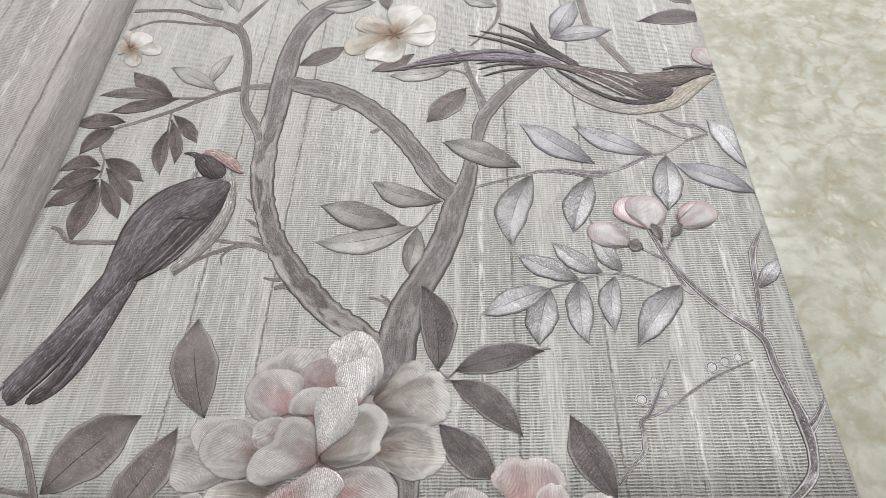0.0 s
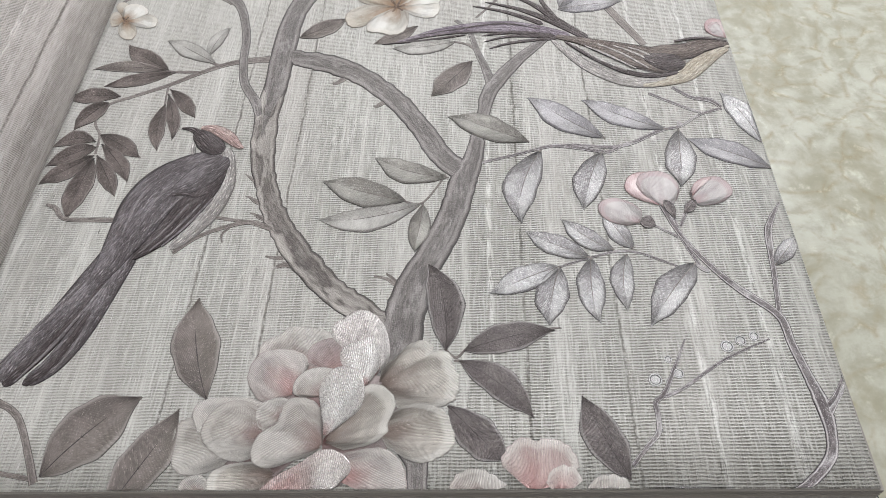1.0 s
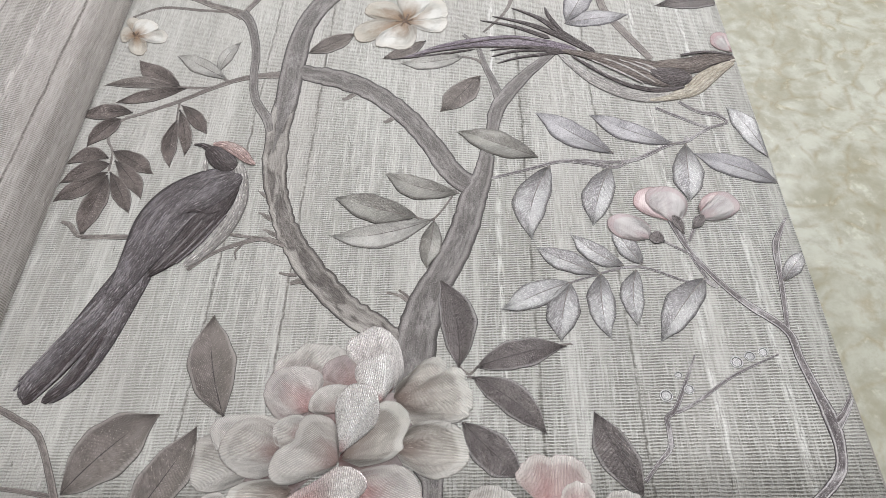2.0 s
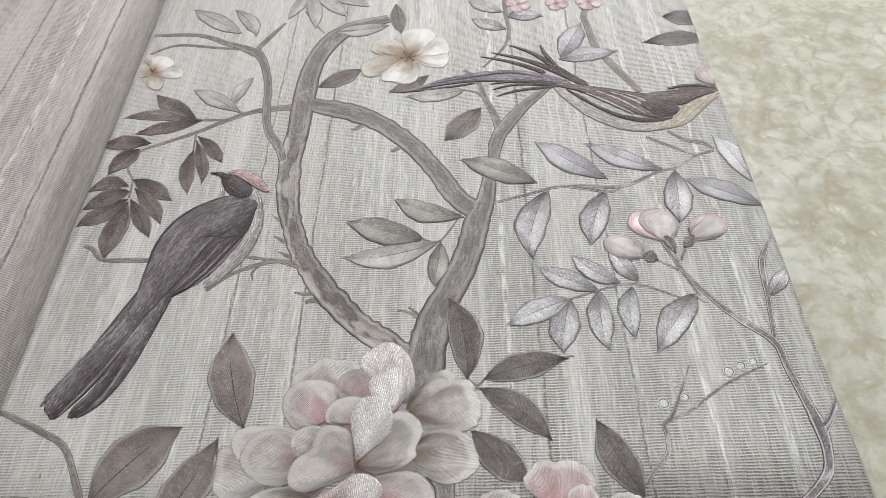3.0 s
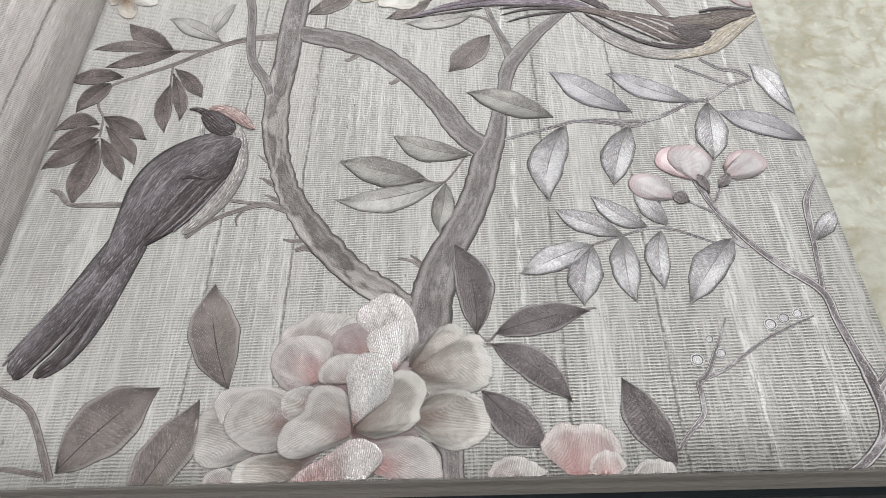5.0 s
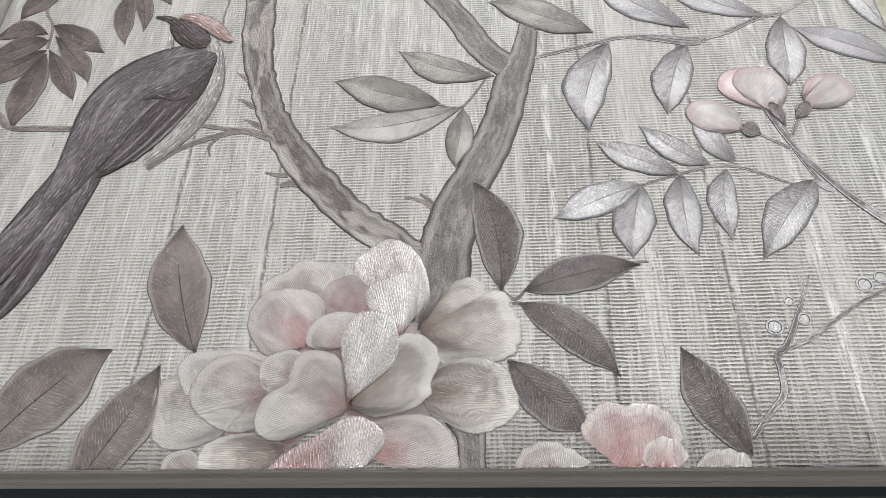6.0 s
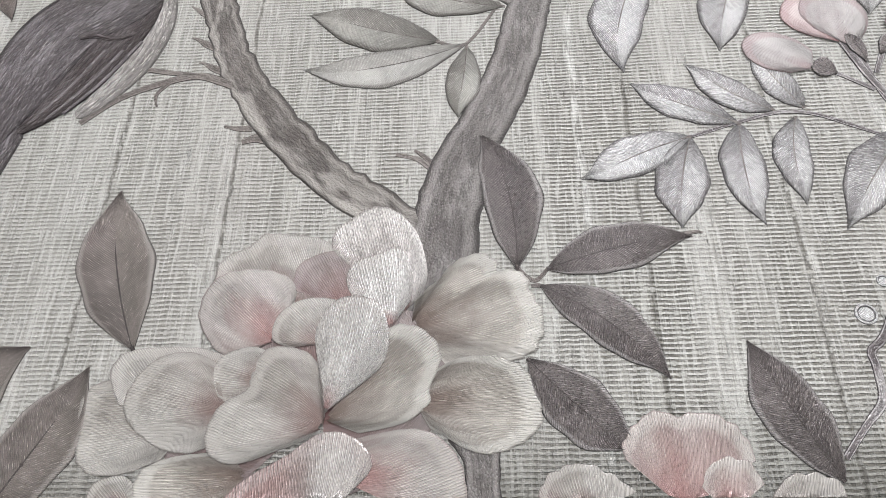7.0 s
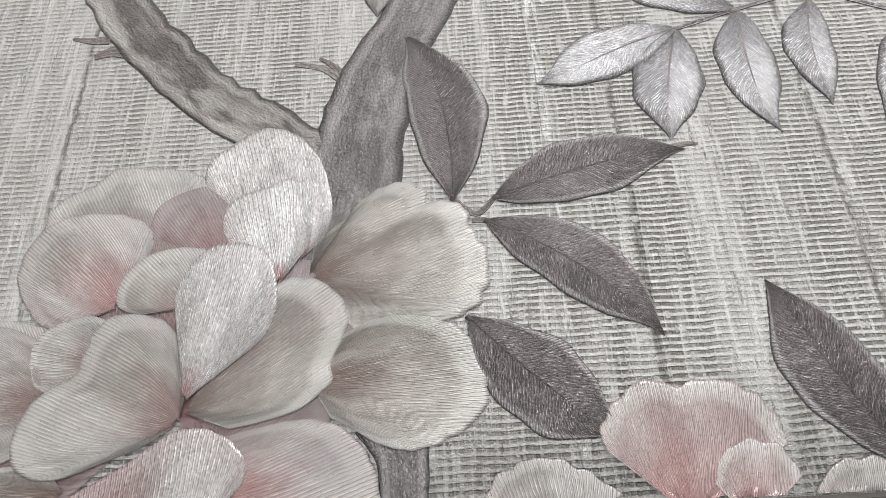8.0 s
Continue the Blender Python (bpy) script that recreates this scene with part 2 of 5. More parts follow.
        colour = m.mix(m.math("MULTIPLY", strip, m.ramp(along, 0.38, 0.52, bead * 0.4, bead)), colour, rgb(*[min(0.85, c * 1.5) for c in pale]))
    colour = m.mix(m.ramp(edge, 0.84, 0.92, 0.0, 0.9), colour, rgb(*[c * 0.32 for c in one]))
    return m.done(colour, rough, metal, height, 0.0010, 1.0)


PAPER = grasscloth("grasscloth_paper", 0.0, (0.140, 0.192, 0.357, 0.414), (0.458, 0.499, 0.336), 0.55)
# the turned page's last colour darkens it as painted shade, slightly mauve
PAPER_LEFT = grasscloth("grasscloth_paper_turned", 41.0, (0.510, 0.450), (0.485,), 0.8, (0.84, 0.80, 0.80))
# silver, bright and lilac tones hold some of the foil's sheen as colour
LEAF = {
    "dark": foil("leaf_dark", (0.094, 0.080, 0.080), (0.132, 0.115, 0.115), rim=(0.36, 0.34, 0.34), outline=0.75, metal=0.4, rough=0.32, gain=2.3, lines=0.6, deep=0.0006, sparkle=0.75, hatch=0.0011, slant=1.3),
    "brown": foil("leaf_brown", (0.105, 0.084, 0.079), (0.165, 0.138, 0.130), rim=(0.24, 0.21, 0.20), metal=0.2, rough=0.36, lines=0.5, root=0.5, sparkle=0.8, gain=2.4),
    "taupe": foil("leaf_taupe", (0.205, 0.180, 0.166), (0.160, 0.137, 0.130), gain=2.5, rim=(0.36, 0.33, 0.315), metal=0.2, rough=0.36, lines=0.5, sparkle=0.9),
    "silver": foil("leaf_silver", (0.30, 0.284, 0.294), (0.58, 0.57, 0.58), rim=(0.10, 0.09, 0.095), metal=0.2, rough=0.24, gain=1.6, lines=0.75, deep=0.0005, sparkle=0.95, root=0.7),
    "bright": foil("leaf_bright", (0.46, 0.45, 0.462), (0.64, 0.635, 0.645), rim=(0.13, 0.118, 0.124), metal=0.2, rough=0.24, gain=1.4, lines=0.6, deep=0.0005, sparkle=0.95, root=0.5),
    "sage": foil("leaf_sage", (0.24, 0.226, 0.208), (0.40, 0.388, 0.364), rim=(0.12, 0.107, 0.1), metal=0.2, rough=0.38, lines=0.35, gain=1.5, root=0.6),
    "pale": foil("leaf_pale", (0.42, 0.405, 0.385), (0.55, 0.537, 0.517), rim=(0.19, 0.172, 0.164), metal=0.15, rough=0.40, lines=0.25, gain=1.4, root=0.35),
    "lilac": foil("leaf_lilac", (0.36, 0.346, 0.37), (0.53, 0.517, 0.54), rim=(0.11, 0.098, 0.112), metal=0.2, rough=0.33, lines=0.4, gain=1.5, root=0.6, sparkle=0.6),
}
# shine petals are whitened: part of their gloss is painted
PETAL = {
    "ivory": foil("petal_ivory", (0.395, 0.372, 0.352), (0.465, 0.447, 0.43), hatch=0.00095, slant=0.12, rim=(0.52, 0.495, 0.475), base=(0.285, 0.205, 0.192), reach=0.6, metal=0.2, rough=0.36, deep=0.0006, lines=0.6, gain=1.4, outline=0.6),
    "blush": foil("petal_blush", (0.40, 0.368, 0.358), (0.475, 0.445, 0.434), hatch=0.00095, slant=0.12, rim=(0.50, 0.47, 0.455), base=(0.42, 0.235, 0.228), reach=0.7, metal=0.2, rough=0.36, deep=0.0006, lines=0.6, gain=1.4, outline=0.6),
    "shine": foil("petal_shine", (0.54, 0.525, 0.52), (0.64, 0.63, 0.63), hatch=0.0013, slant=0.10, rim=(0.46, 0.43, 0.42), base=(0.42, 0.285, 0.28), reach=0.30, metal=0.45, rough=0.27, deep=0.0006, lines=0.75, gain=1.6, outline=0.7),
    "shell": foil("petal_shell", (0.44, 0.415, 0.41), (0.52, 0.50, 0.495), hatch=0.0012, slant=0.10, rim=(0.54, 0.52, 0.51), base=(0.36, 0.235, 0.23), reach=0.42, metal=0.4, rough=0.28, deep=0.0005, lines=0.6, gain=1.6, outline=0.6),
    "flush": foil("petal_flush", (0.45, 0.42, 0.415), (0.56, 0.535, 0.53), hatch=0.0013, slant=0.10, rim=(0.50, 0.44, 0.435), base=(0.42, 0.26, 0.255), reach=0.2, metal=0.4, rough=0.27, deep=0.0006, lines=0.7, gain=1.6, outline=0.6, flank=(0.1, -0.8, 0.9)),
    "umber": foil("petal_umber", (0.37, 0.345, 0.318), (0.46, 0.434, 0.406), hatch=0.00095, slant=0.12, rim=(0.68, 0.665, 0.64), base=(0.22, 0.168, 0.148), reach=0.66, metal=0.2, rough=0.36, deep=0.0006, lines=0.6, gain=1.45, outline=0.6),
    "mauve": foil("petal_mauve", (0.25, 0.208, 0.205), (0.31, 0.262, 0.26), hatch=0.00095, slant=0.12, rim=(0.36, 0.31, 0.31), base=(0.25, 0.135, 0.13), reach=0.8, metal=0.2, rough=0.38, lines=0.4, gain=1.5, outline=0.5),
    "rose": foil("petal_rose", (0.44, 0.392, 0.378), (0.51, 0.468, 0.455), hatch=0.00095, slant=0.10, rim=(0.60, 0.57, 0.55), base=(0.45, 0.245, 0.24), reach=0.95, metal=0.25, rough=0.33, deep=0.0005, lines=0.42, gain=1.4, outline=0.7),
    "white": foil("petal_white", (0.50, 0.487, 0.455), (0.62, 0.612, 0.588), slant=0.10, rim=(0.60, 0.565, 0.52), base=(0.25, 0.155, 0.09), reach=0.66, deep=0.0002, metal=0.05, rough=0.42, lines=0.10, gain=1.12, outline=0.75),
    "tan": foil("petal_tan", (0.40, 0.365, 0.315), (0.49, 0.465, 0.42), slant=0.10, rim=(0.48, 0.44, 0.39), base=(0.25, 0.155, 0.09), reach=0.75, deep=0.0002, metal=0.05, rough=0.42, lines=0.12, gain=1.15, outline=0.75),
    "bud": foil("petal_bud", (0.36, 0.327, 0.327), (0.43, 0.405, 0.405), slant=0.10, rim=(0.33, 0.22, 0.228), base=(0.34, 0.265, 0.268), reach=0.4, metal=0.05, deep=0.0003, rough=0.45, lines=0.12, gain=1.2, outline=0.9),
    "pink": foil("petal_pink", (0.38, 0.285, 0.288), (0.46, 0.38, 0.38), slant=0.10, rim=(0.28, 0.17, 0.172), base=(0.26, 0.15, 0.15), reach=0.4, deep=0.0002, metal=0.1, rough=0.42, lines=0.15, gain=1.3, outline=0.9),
}
BARK = {
    "trunk": bark("bark_trunk", (0.140, 0.127, 0.124), (0.185, 0.171, 0.168), (0.28, 0.265, 0.26), metal=0.3, rough=0.34, bead=0.35),
    "mottled": bark("bark_mottled", (0.125, 0.108, 0.101), (0.185, 0.168, 0.16), (0.34, 0.32, 0.30), worn=0.9, bead=0.35),
    "twig": bark("bark_twig", (0.135, 0.114, 0.108), (0.19, 0.168, 0.160), (0.25, 0.225, 0.21), bead=0.4),
    "silver": bark("bark_silver", (0.115, 0.099, 0.105), (0.21, 0.19, 0.197), (0.46, 0.445, 0.452), metal=0.3, rough=0.28, bead=0.55),
    "rib": bark("leaf_rib", (0.05, 0.04, 0.039), (0.065, 0.053, 0.052), (0.10, 0.086, 0.085)),
    "plume": bark("plume", (0.115, 0.099, 0.106), (0.165, 0.146, 0.157), (0.28, 0.26, 0.276), metal=0.35, rough=0.34, rows=0.0021),
    "wing": bark("wing", (0.066, 0.051, 0.053), (0.092, 0.075, 0.078), (0.16, 0.14, 0.148), metal=0.35, rough=0.34, rows=0.0021),
    "brown": bark("wing_brown", (0.115, 0.088, 0.080), (0.165, 0.132, 0.120), (0.26, 0.225, 0.205), metal=0.2, rows=0.0030),
    "silk": bark("feather_edge", (0.165, 0.146, 0.156), (0.22, 0.20, 0.212), (0.34, 0.32, 0.33), metal=0.4, rough=0.3),
    "lilac": bark("plume_lilac", (0.185, 0.150, 0.188), (0.255, 0.215, 0.262), (0.36, 0.325, 0.365), metal=0.25, rows=0.0030),
    "belly": bark("belly", (0.33, 0.308, 0.298), (0.42, 0.398, 0.388), (0.52, 0.50, 0.49), rows=0.0024),
    "cream": bark("cream", (0.43, 0.375, 0.30), (0.50, 0.452, 0.38), (0.57, 0.54, 0.48), rows=0.0024),
    "crest": bark("crest", (0.40, 0.275, 0.258), (0.47, 0.345, 0.328), (0.51, 0.42, 0.40), rows=0.0024),
    "seed": bark("stamen", (0.10, 0.062, 0.045), (0.17, 0.105, 0.07), (0.30, 0.20, 0.13)),
}


def marble():
    m = Nodes("floor_stone")
    vec = m.place()
    warp = m.n("ShaderNodeTexNoise")
    m.put(warp.inputs["Vector"], vec)
    warp.inputs["Scale"].default_value, warp.inputs["Detail"].default_value = 9.0, 4.0
    bent = m.n("ShaderNodeVectorMath", operation="MULTIPLY_ADD")
    m.put(bent.inputs[0], warp.outputs[1])
    bent.inputs[1].default_value = (0.045, 0.045, 0.0)
    m.put(bent.inputs[2], vec)
    bent = bent.outputs[0]
    big = m.noise(bent, 14.0, 5.0, 0.55)
    mid = m.noise(bent, 62.0, 6.0, 0.62)
    small = m.noise(bent, 90.0, 4.0, 0.6)
    vor = m.n("ShaderNodeTexVoronoi")
    vor.feature = "DISTANCE_TO_EDGE"
    m.put(vor.inputs["Vector"], bent)
    vor.inputs["Scale"].default_value = 38.0
    vein = m.ramp(vor.outputs["Distance"], 0.0, 0.10, 1.0, 0.0)
    colour = m.mix(m.ramp(big, 0.36, 0.66), rgb(0.29, 0.28, 0.215), rgb(0.40, 0.403, 0.35))
    colour = m.mix(m.ramp(mid, 0.38, 0.52, 0.5, 0.0), colour, rgb(0.235, 0.228, 0.168))
    colour = m.mix(m.ramp(mid, 0.52, 0.68, 0.0, 0.5), colour, rgb(0.46, 0.455, 0.40))
    colour = m.mix(m.math("MULTIPLY", vein, m.ramp(small, 0.4, 0.62, 0.0, 0.6)), colour, rgb(0.24, 0.20, 0.115))
    colour = m.mix(m.ramp(small, 0.60, 0.75, 0.0, 0.35), colour, rgb(0.66, 0.64, 0.54))
    return m.done(colour, m.ramp(mid, 0.3, 0.7, 0.16, 0.26), 0.0, small, 0.0001, 0.1)


def plain(name, colour, rough, grain=200.0, amount=0.15):
    m = Nodes(name)
    speck = m.noise(m.place(), grain, 4.0, 0.6)
    return m.done(m.mix(m.ramp(speck, 0.3, 0.7, 0.0, amount), rgb(*colour), rgb(*[c * 0.55 for c in colour])), rough, 0.0, speck, 0.0003, 0.3)


STONE = marble()
WALL = plain("wall_paint", (0.78, 0.77, 0.74), 0.7, 30.0, 0.06)
CEILING = plain("ceiling_paint", (0.82, 0.82, 0.80), 0.8, 30.0, 0.05)
BOARD = plain("cover_board", (0.005, 0.012, 0.016), 0.9, 300.0)


def sheet_edges():
    m = Nodes("sheet_edges")
    vec = m.place()
    grain = m.noise(m.scaled(vec, 14.0, 60.0, 2200.0), 1.0, 3.0)
    tone = m.math("ADD", m.math("MULTIPLY", m.random(), 0.6), m.math("MULTIPLY", grain, 0.5))
    return m.done(m.mix(m.ramp(tone, 0.2, 0.9), rgb(0.13, 0.119, 0.110), rgb(0.25, 0.234, 0.218)), 0.8, 0.0, grain, 0.0004, 0.4)


EDGES = sheet_edges()


# ---- builders ----
def on_page(x, y):
    """Keeps a corner of the pattern (metres) on the page: the print ends at the page's edges."""
    y = max(y, 0.0003)
    return min(max(x, -0.2700 - 0.03 * max(0.0, y - 0.2)), 0.2675 + 0.0138 * y), y


def linked(name, verts, faces, material, parent=None, label="", uvs=None, smooth=True, slots=None):
    """One mesh object out of corners and faces; uvs: two layers of texture places by corner."""
    mesh = bpy.data.meshes.new(name)
    mesh.from_pydata(verts, [], faces)
    for mat in (material if isinstance(material, list) else [material]):
        mesh.materials.append(mat)
    for layer, values in (uvs or {}).items():
        data = mesh.uv_layers.new(name=layer).data
        for loop in mesh.loops:
            data[loop.index].uv = values[loop.vertex_index]
    if slots:
        mesh.polygons.foreach_set("material_index", slots)
    if smooth:
        mesh.polygons.foreach_set("use_smooth", [True] * len(mesh.polygons))
    ob = new(name, mesh)
    if parent:
        ob.parent = parent
    if label:
        tagged(ob, label)
    return ob


def box(name, x0, x1, y0, y1, z0, z1, material, parent=None, label="", bevel=0.0):
    bm = bmesh.new()
    bmesh.ops.create_cube(bm, size=1.0)
    for v in bm.verts:
        v.co = ((x0 + x1) / 2 + v.co.x * (x1 - x0), (y0 + y1) / 2 + v.co.y * (y1 - y0), (z0 + z1) / 2 + v.co.z * (z1 - z0))
    if bevel:
        bmesh.ops.bevel(bm, geom=bm.edges[:], offset=bevel, segments=2, affect="EDGES")
    mesh = bpy.data.meshes.new(name)
    bm.to_mesh(mesh)
    bm.free()
    mesh.materials.append(material)
    ob = new(name, mesh)
    if parent:
        ob.parent = parent
    if label:
        tagged(ob, label)
    return ob


RELIEF = 0.6  # how deep the pattern is pressed


def smooth_path(points, steps):
    """A Catmull-Rom curve through rows of x, y, width."""
    p = np.array([points[0], *points, points[-1]], float)
    out = []
    for a, b, c, d in zip(p, p[1:], p[2:], p[3:]):
        for k in range(steps):
            t = k / steps
            out.append(0.5 * (2 * b + (c - a) * t + (2 * a - 5 * b + 4 * c - d) * t * t + (3 * b - a - 3 * c + d) * t**3))
    out.append(p[-1])
    return np.array(out)


ACROSS = (-1.0, -0.96, -0.86, -0.6, -0.3, 0.0, 0.3, 0.6, 0.86, 0.96, 1.0)


def stroke_mesh(points, tall, lift, steps=7, rough=0.0, round_ends=False):
    """A raised stroke along a path: corners, faces and texture places. points: rows of x, y, width in millimetres."""
    path = smooth_path(points, steps)
    n = len(path)
    tangent = np.gradient(path[:, :2], axis=0)
    tangent /= np.maximum(np.linalg.norm(tangent, axis=1, keepdims=True), 1e-9)
    side = np.stack([-tangent[:, 1], tangent[:, 0]], 1)
    run = np.r_[0, np.cumsum(np.linalg.norm(np.diff(path[:, :2], axis=0), axis=1))]
    verts, fan, unit = [], [], []
    for i in range(n):
        half = max(path[i, 2], 0.05) / 2
        if round_ends:
            near = min(run[i], run[-1] - run[i]) / max(half, 0.05)
            half *= math.sqrt(max(0.02, 1 - (1 - min(1.0, near)) ** 2))
        up = min(tall, half * 0.5)
        for a in ACROSS:
            wob = 0.0
            if rough and abs(a) > 0.5:
                wob = rough * noise.noise(Vector((run[i] * 0.22, 9.1 * np.sign(a) + points[0][0], points[0][1]))) * half
            w = a * half + wob * np.sign(a)
            edge = -0.6 if abs(a) == 1.0 else up * (0.35 + 0.65 * math.sqrt(max(0.0, 1 - a * a)))
            x, y = path[i, :2] + side[i] * w
            verts.append((*on_page(x / 1000, y / 1000), (edge + lift) * RELIEF / 1000))
            fan.append((run[i] / 1000, a * half / 1000))
            unit.append((i / (n - 1), a))
    k = len(ACROSS)
    faces = [(i * k + j, (i + 1) * k + j, (i + 1) * k + j + 1, i * k + j + 1) for i in range(n - 1) for j in range(k - 1)]
    return verts, [f[::-1] for f in faces], fan, unit


def leaf_mesh(base, tip, left, right, peak, bend, tall, lift, seed):
    """A raised pointed leaf from base to tip: widths to both sides of the middle line, the place of its widest part, and
    the bend of that line."""
    b, t = np.array(base, float), np.array(tip, float)
    length = np.linalg.norm(t - b)
    ahead = (t - b) / length
    side = np.array([-ahead[1], ahead[0]])
    rows = 26
    verts, fan, unit, rim = [], [], [], []
    pa, pb = max(1.9 * peak, 0.65), max(1.9 * (1 - peak), 0.95)
    top = pa / (pa + pb)
    most = top**pa * (1 - top) ** pb
    for i in range(rows + 1):
        u = i / rows
        w = max(u**pa * (1 - u) ** pb / most * (1 - 0.45 * max(0.0, (u - 0.72) / 0.28) ** 1.5), 0.02)
        for a in ACROSS:
            reach = left if a > 0 else right
            wave = math.sin(seed * 5.3 + u * 11.0) + 0.7 * math.sin(seed * 2.1 + u * 23.0 + a)
            off = 0.045 * wave * reach * abs(a) ** 3
            curl = 0.16 * math.sin(seed * 1.9) * length * max(0.0, u - 0.75) ** 2 * 16 * 0.25
            x, y = b + ahead * (u * length) + side * (a * reach * w + off * w + bend * 4 * u * (1 - u) + curl)
            narrow = min(1.0, 2.2 * min(left, right) * w / 4.0)
            dome = tall * (0.55 + 0.45 * math.sqrt(max(0.0, 1 - a * a))) * narrow
            ridge = 0.55 * tall * math.exp(-((abs(a) - 0.86) / 0.07) ** 2) * narrow
            rib = -0.3 * tall * math.exp(-(a / 0.12) ** 2) * narrow
            z = -0.6 if abs(a) == 1.0 else dome + ridge + rib
            verts.append((*on_page(x / 1000, y / 1000), (z + lift) * RELIEF / 1000))
            fan.append((u * length / 1000, a * (left + right) / 2000))
            unit.append((u, a))
            rim.append((abs(a), 0.0))
    k = len(ACROSS)
    faces = [(i * k + j, (i + 1) * k + j, (i + 1) * k + j + 1, i * k + j + 1) for i in range(rows) for j in range(k - 1)]
    return verts, faces, {"fan": fan, "unit": unit, "rim": rim}


REACH = (0.04, 0.15, 0.30, 0.45, 0.60, 0.72, 0.82, 0.88, 0.93, 0.97, 1.0, 1.0)


def petal_mesh(base, rim_knots, tall, lift, seed, frill):
    """A raised petal that fans out from its base to a curved rim through a few knots. frill: the depth of its scallops in millimetres."""
    b = np.array(base, float)
    curve = smooth_path([(x, y, 0.0) for x, y in rim_knots], 6)[:, :2]
    cols = len(curve)
    run = np.r_[0, np.cumsum(np.linalg.norm(np.diff(curve, axis=0), axis=1))]
    length = float(np.linalg.norm(curve - b, axis=1).mean())
    verts, fan, unit, rim = [], [], [], []
    for n, u in enumerate(REACH):
        for j in range(cols):
            a = 2 * run[j] / run[-1] - 1
            ahead = curve[j] - b
            far = max(float(np.linalg.norm(ahead)), 0.1)
            wave = 1.5 * abs(math.sin(seed * 2.3 + run[j] * 0.42)) + 0.6 * math.sin(seed * 1.7 + run[j] * 1.15) - 0.9
            x, y = b + ahead * u * (1 + frill * 0.55 * wave / far * (1 - abs(a) ** 6) * u**4)
            puff = tall * (0.25 + 0.75 * (1 - abs(2 * min(1.0, u) ** 0.8 - 1) ** 3))
            ridge = 0.30 * tall * math.exp(-((u - 0.92) / 0.04) ** 2)
            fold = 0.16 * tall * math.sin(seed + a * 8.0) * u * (1 - u) * 4
            z = -0.5 if n == len(REACH) - 1 else puff + ridge + fold
            verts.append((*on_page(x / 1000, y / 1000), (z + lift) * RELIEF / 1000))
            fan.append((u * length / 1000, a * run[-1] / 2 * (0.15 + 0.85 * u) / 1000))
            unit.append((u, a))
            rim.append((max(u, abs(a) ** 9) if u > 0.3 else u, 0.0))
    faces = [(i * cols + j, i * cols + j + 1, (i + 1) * cols + j + 1, (i + 1) * cols + j) for i in range(len(REACH) - 1) for j in range(cols - 1)]
    turn = sum(p[0] * q[1] - q[0] * p[1] for p, q in zip(curve - b, (curve - b)[1:]))
    return verts, faces if turn < 0 else [f[::-1] for f in faces], {"fan": fan, "unit": unit, "rim": rim}


# ---- the room ----
def slab(name, x0, x1, y0, y1, z0, z1, material, label):
    return tagged(box(name, x0, x1, y0, y1, z0, z1, material), label, name.split("_")[0], kind="structure")


slab("floor", -2.6, 2.6, -2.6, 3.6, FLOOR_Z - 0.05, FLOOR_Z, STONE, "polished green and ochre marbled stone floor")
slab("wall_north", -2.6, 2.6, 3.6, 3.7, FLOOR_Z, 2.7, WALL, "plain off-white painted wall")
slab("wall_south", -2.6, 2.6, -2.7, -2.6, FLOOR_Z, 2.7, WALL, "plain off-white painted wall")
slab("wall_west", -2.7, -2.6, -2.6, 3.6, FLOOR_Z, 2.7, WALL, "plain off-white painted wall")
slab("wall_east", 2.6, 2.7, -2.6, 3.6, FLOOR_Z, 2.7, WALL, "plain off-white painted wall")
slab("ceiling", -2.6, 2.6, -2.6, 3.6, 2.7, 2.75, CEILING, "plain white ceiling")

# ---- the sample book ----
GUTTER, RIGHT, FAR = -0.266, 0.268, 0.70
book = tagged(new("sample_book"), "open wallpaper sample book with embossed flowering-tree page on stone floor", "book")


def paper_sheet(name, profile, material, label, y0=0.0, y1=FAR, thick=0.0006, flare=0.0, start=0.0):
    """A sheet swept along y over a profile of x, z; its texture runs along the paper. flare: the outer edge's run to the side."""
    run = [start]
    for (xa, za), (xb, zb) in zip(profile, profile[1:]):
        run.append(run[-1] + math.hypot(xb - xa, zb - za))
    ys = [y0 + (y1 - y0) * k / 20 for k in range(21)]
    verts, uv = [], []
    for top in (0.0, -thick):
        for y in ys:
            for (x, z), r in zip(profile, run):
                verts.append((x + flare * y * r / run[-1], y, z + top))
                uv.append((r, y))
    k, m = len(profile), len(profile) * len(ys)
    faces = []
    for i in range(20):
        for j in range(k - 1):
            a = i * k + j
            faces.append((a, a + 1, a + k + 1, a + k))
            faces.append((a + m, a + k + m, a + k + 1 + m, a + 1 + m))
    rim = [j for j in range(k)] + [i * k + k - 1 for i in range(1, 21)] + [20 * k + j for j in range(k - 2, -1, -1)] + [i * k for i in range(19, 0, -1)]
    for a, b in zip(rim, rim[1:] + rim[:1]):
        faces.append((a, a + m, b + m, b))
    return linked(name, verts, faces, material, book, label, {"weave": uv})


flat = [(GUTTER + (RIGHT - GUTTER) * k / 24, 0.0) for k in range(25)]
flat.insert(0, (GUTTER - 0.034, -0.001))
page = paper_sheet("page", flat, PAPER, "grey-beige grasscloth wallpaper page with raised ribs", flare=0.014, start=-0.034)
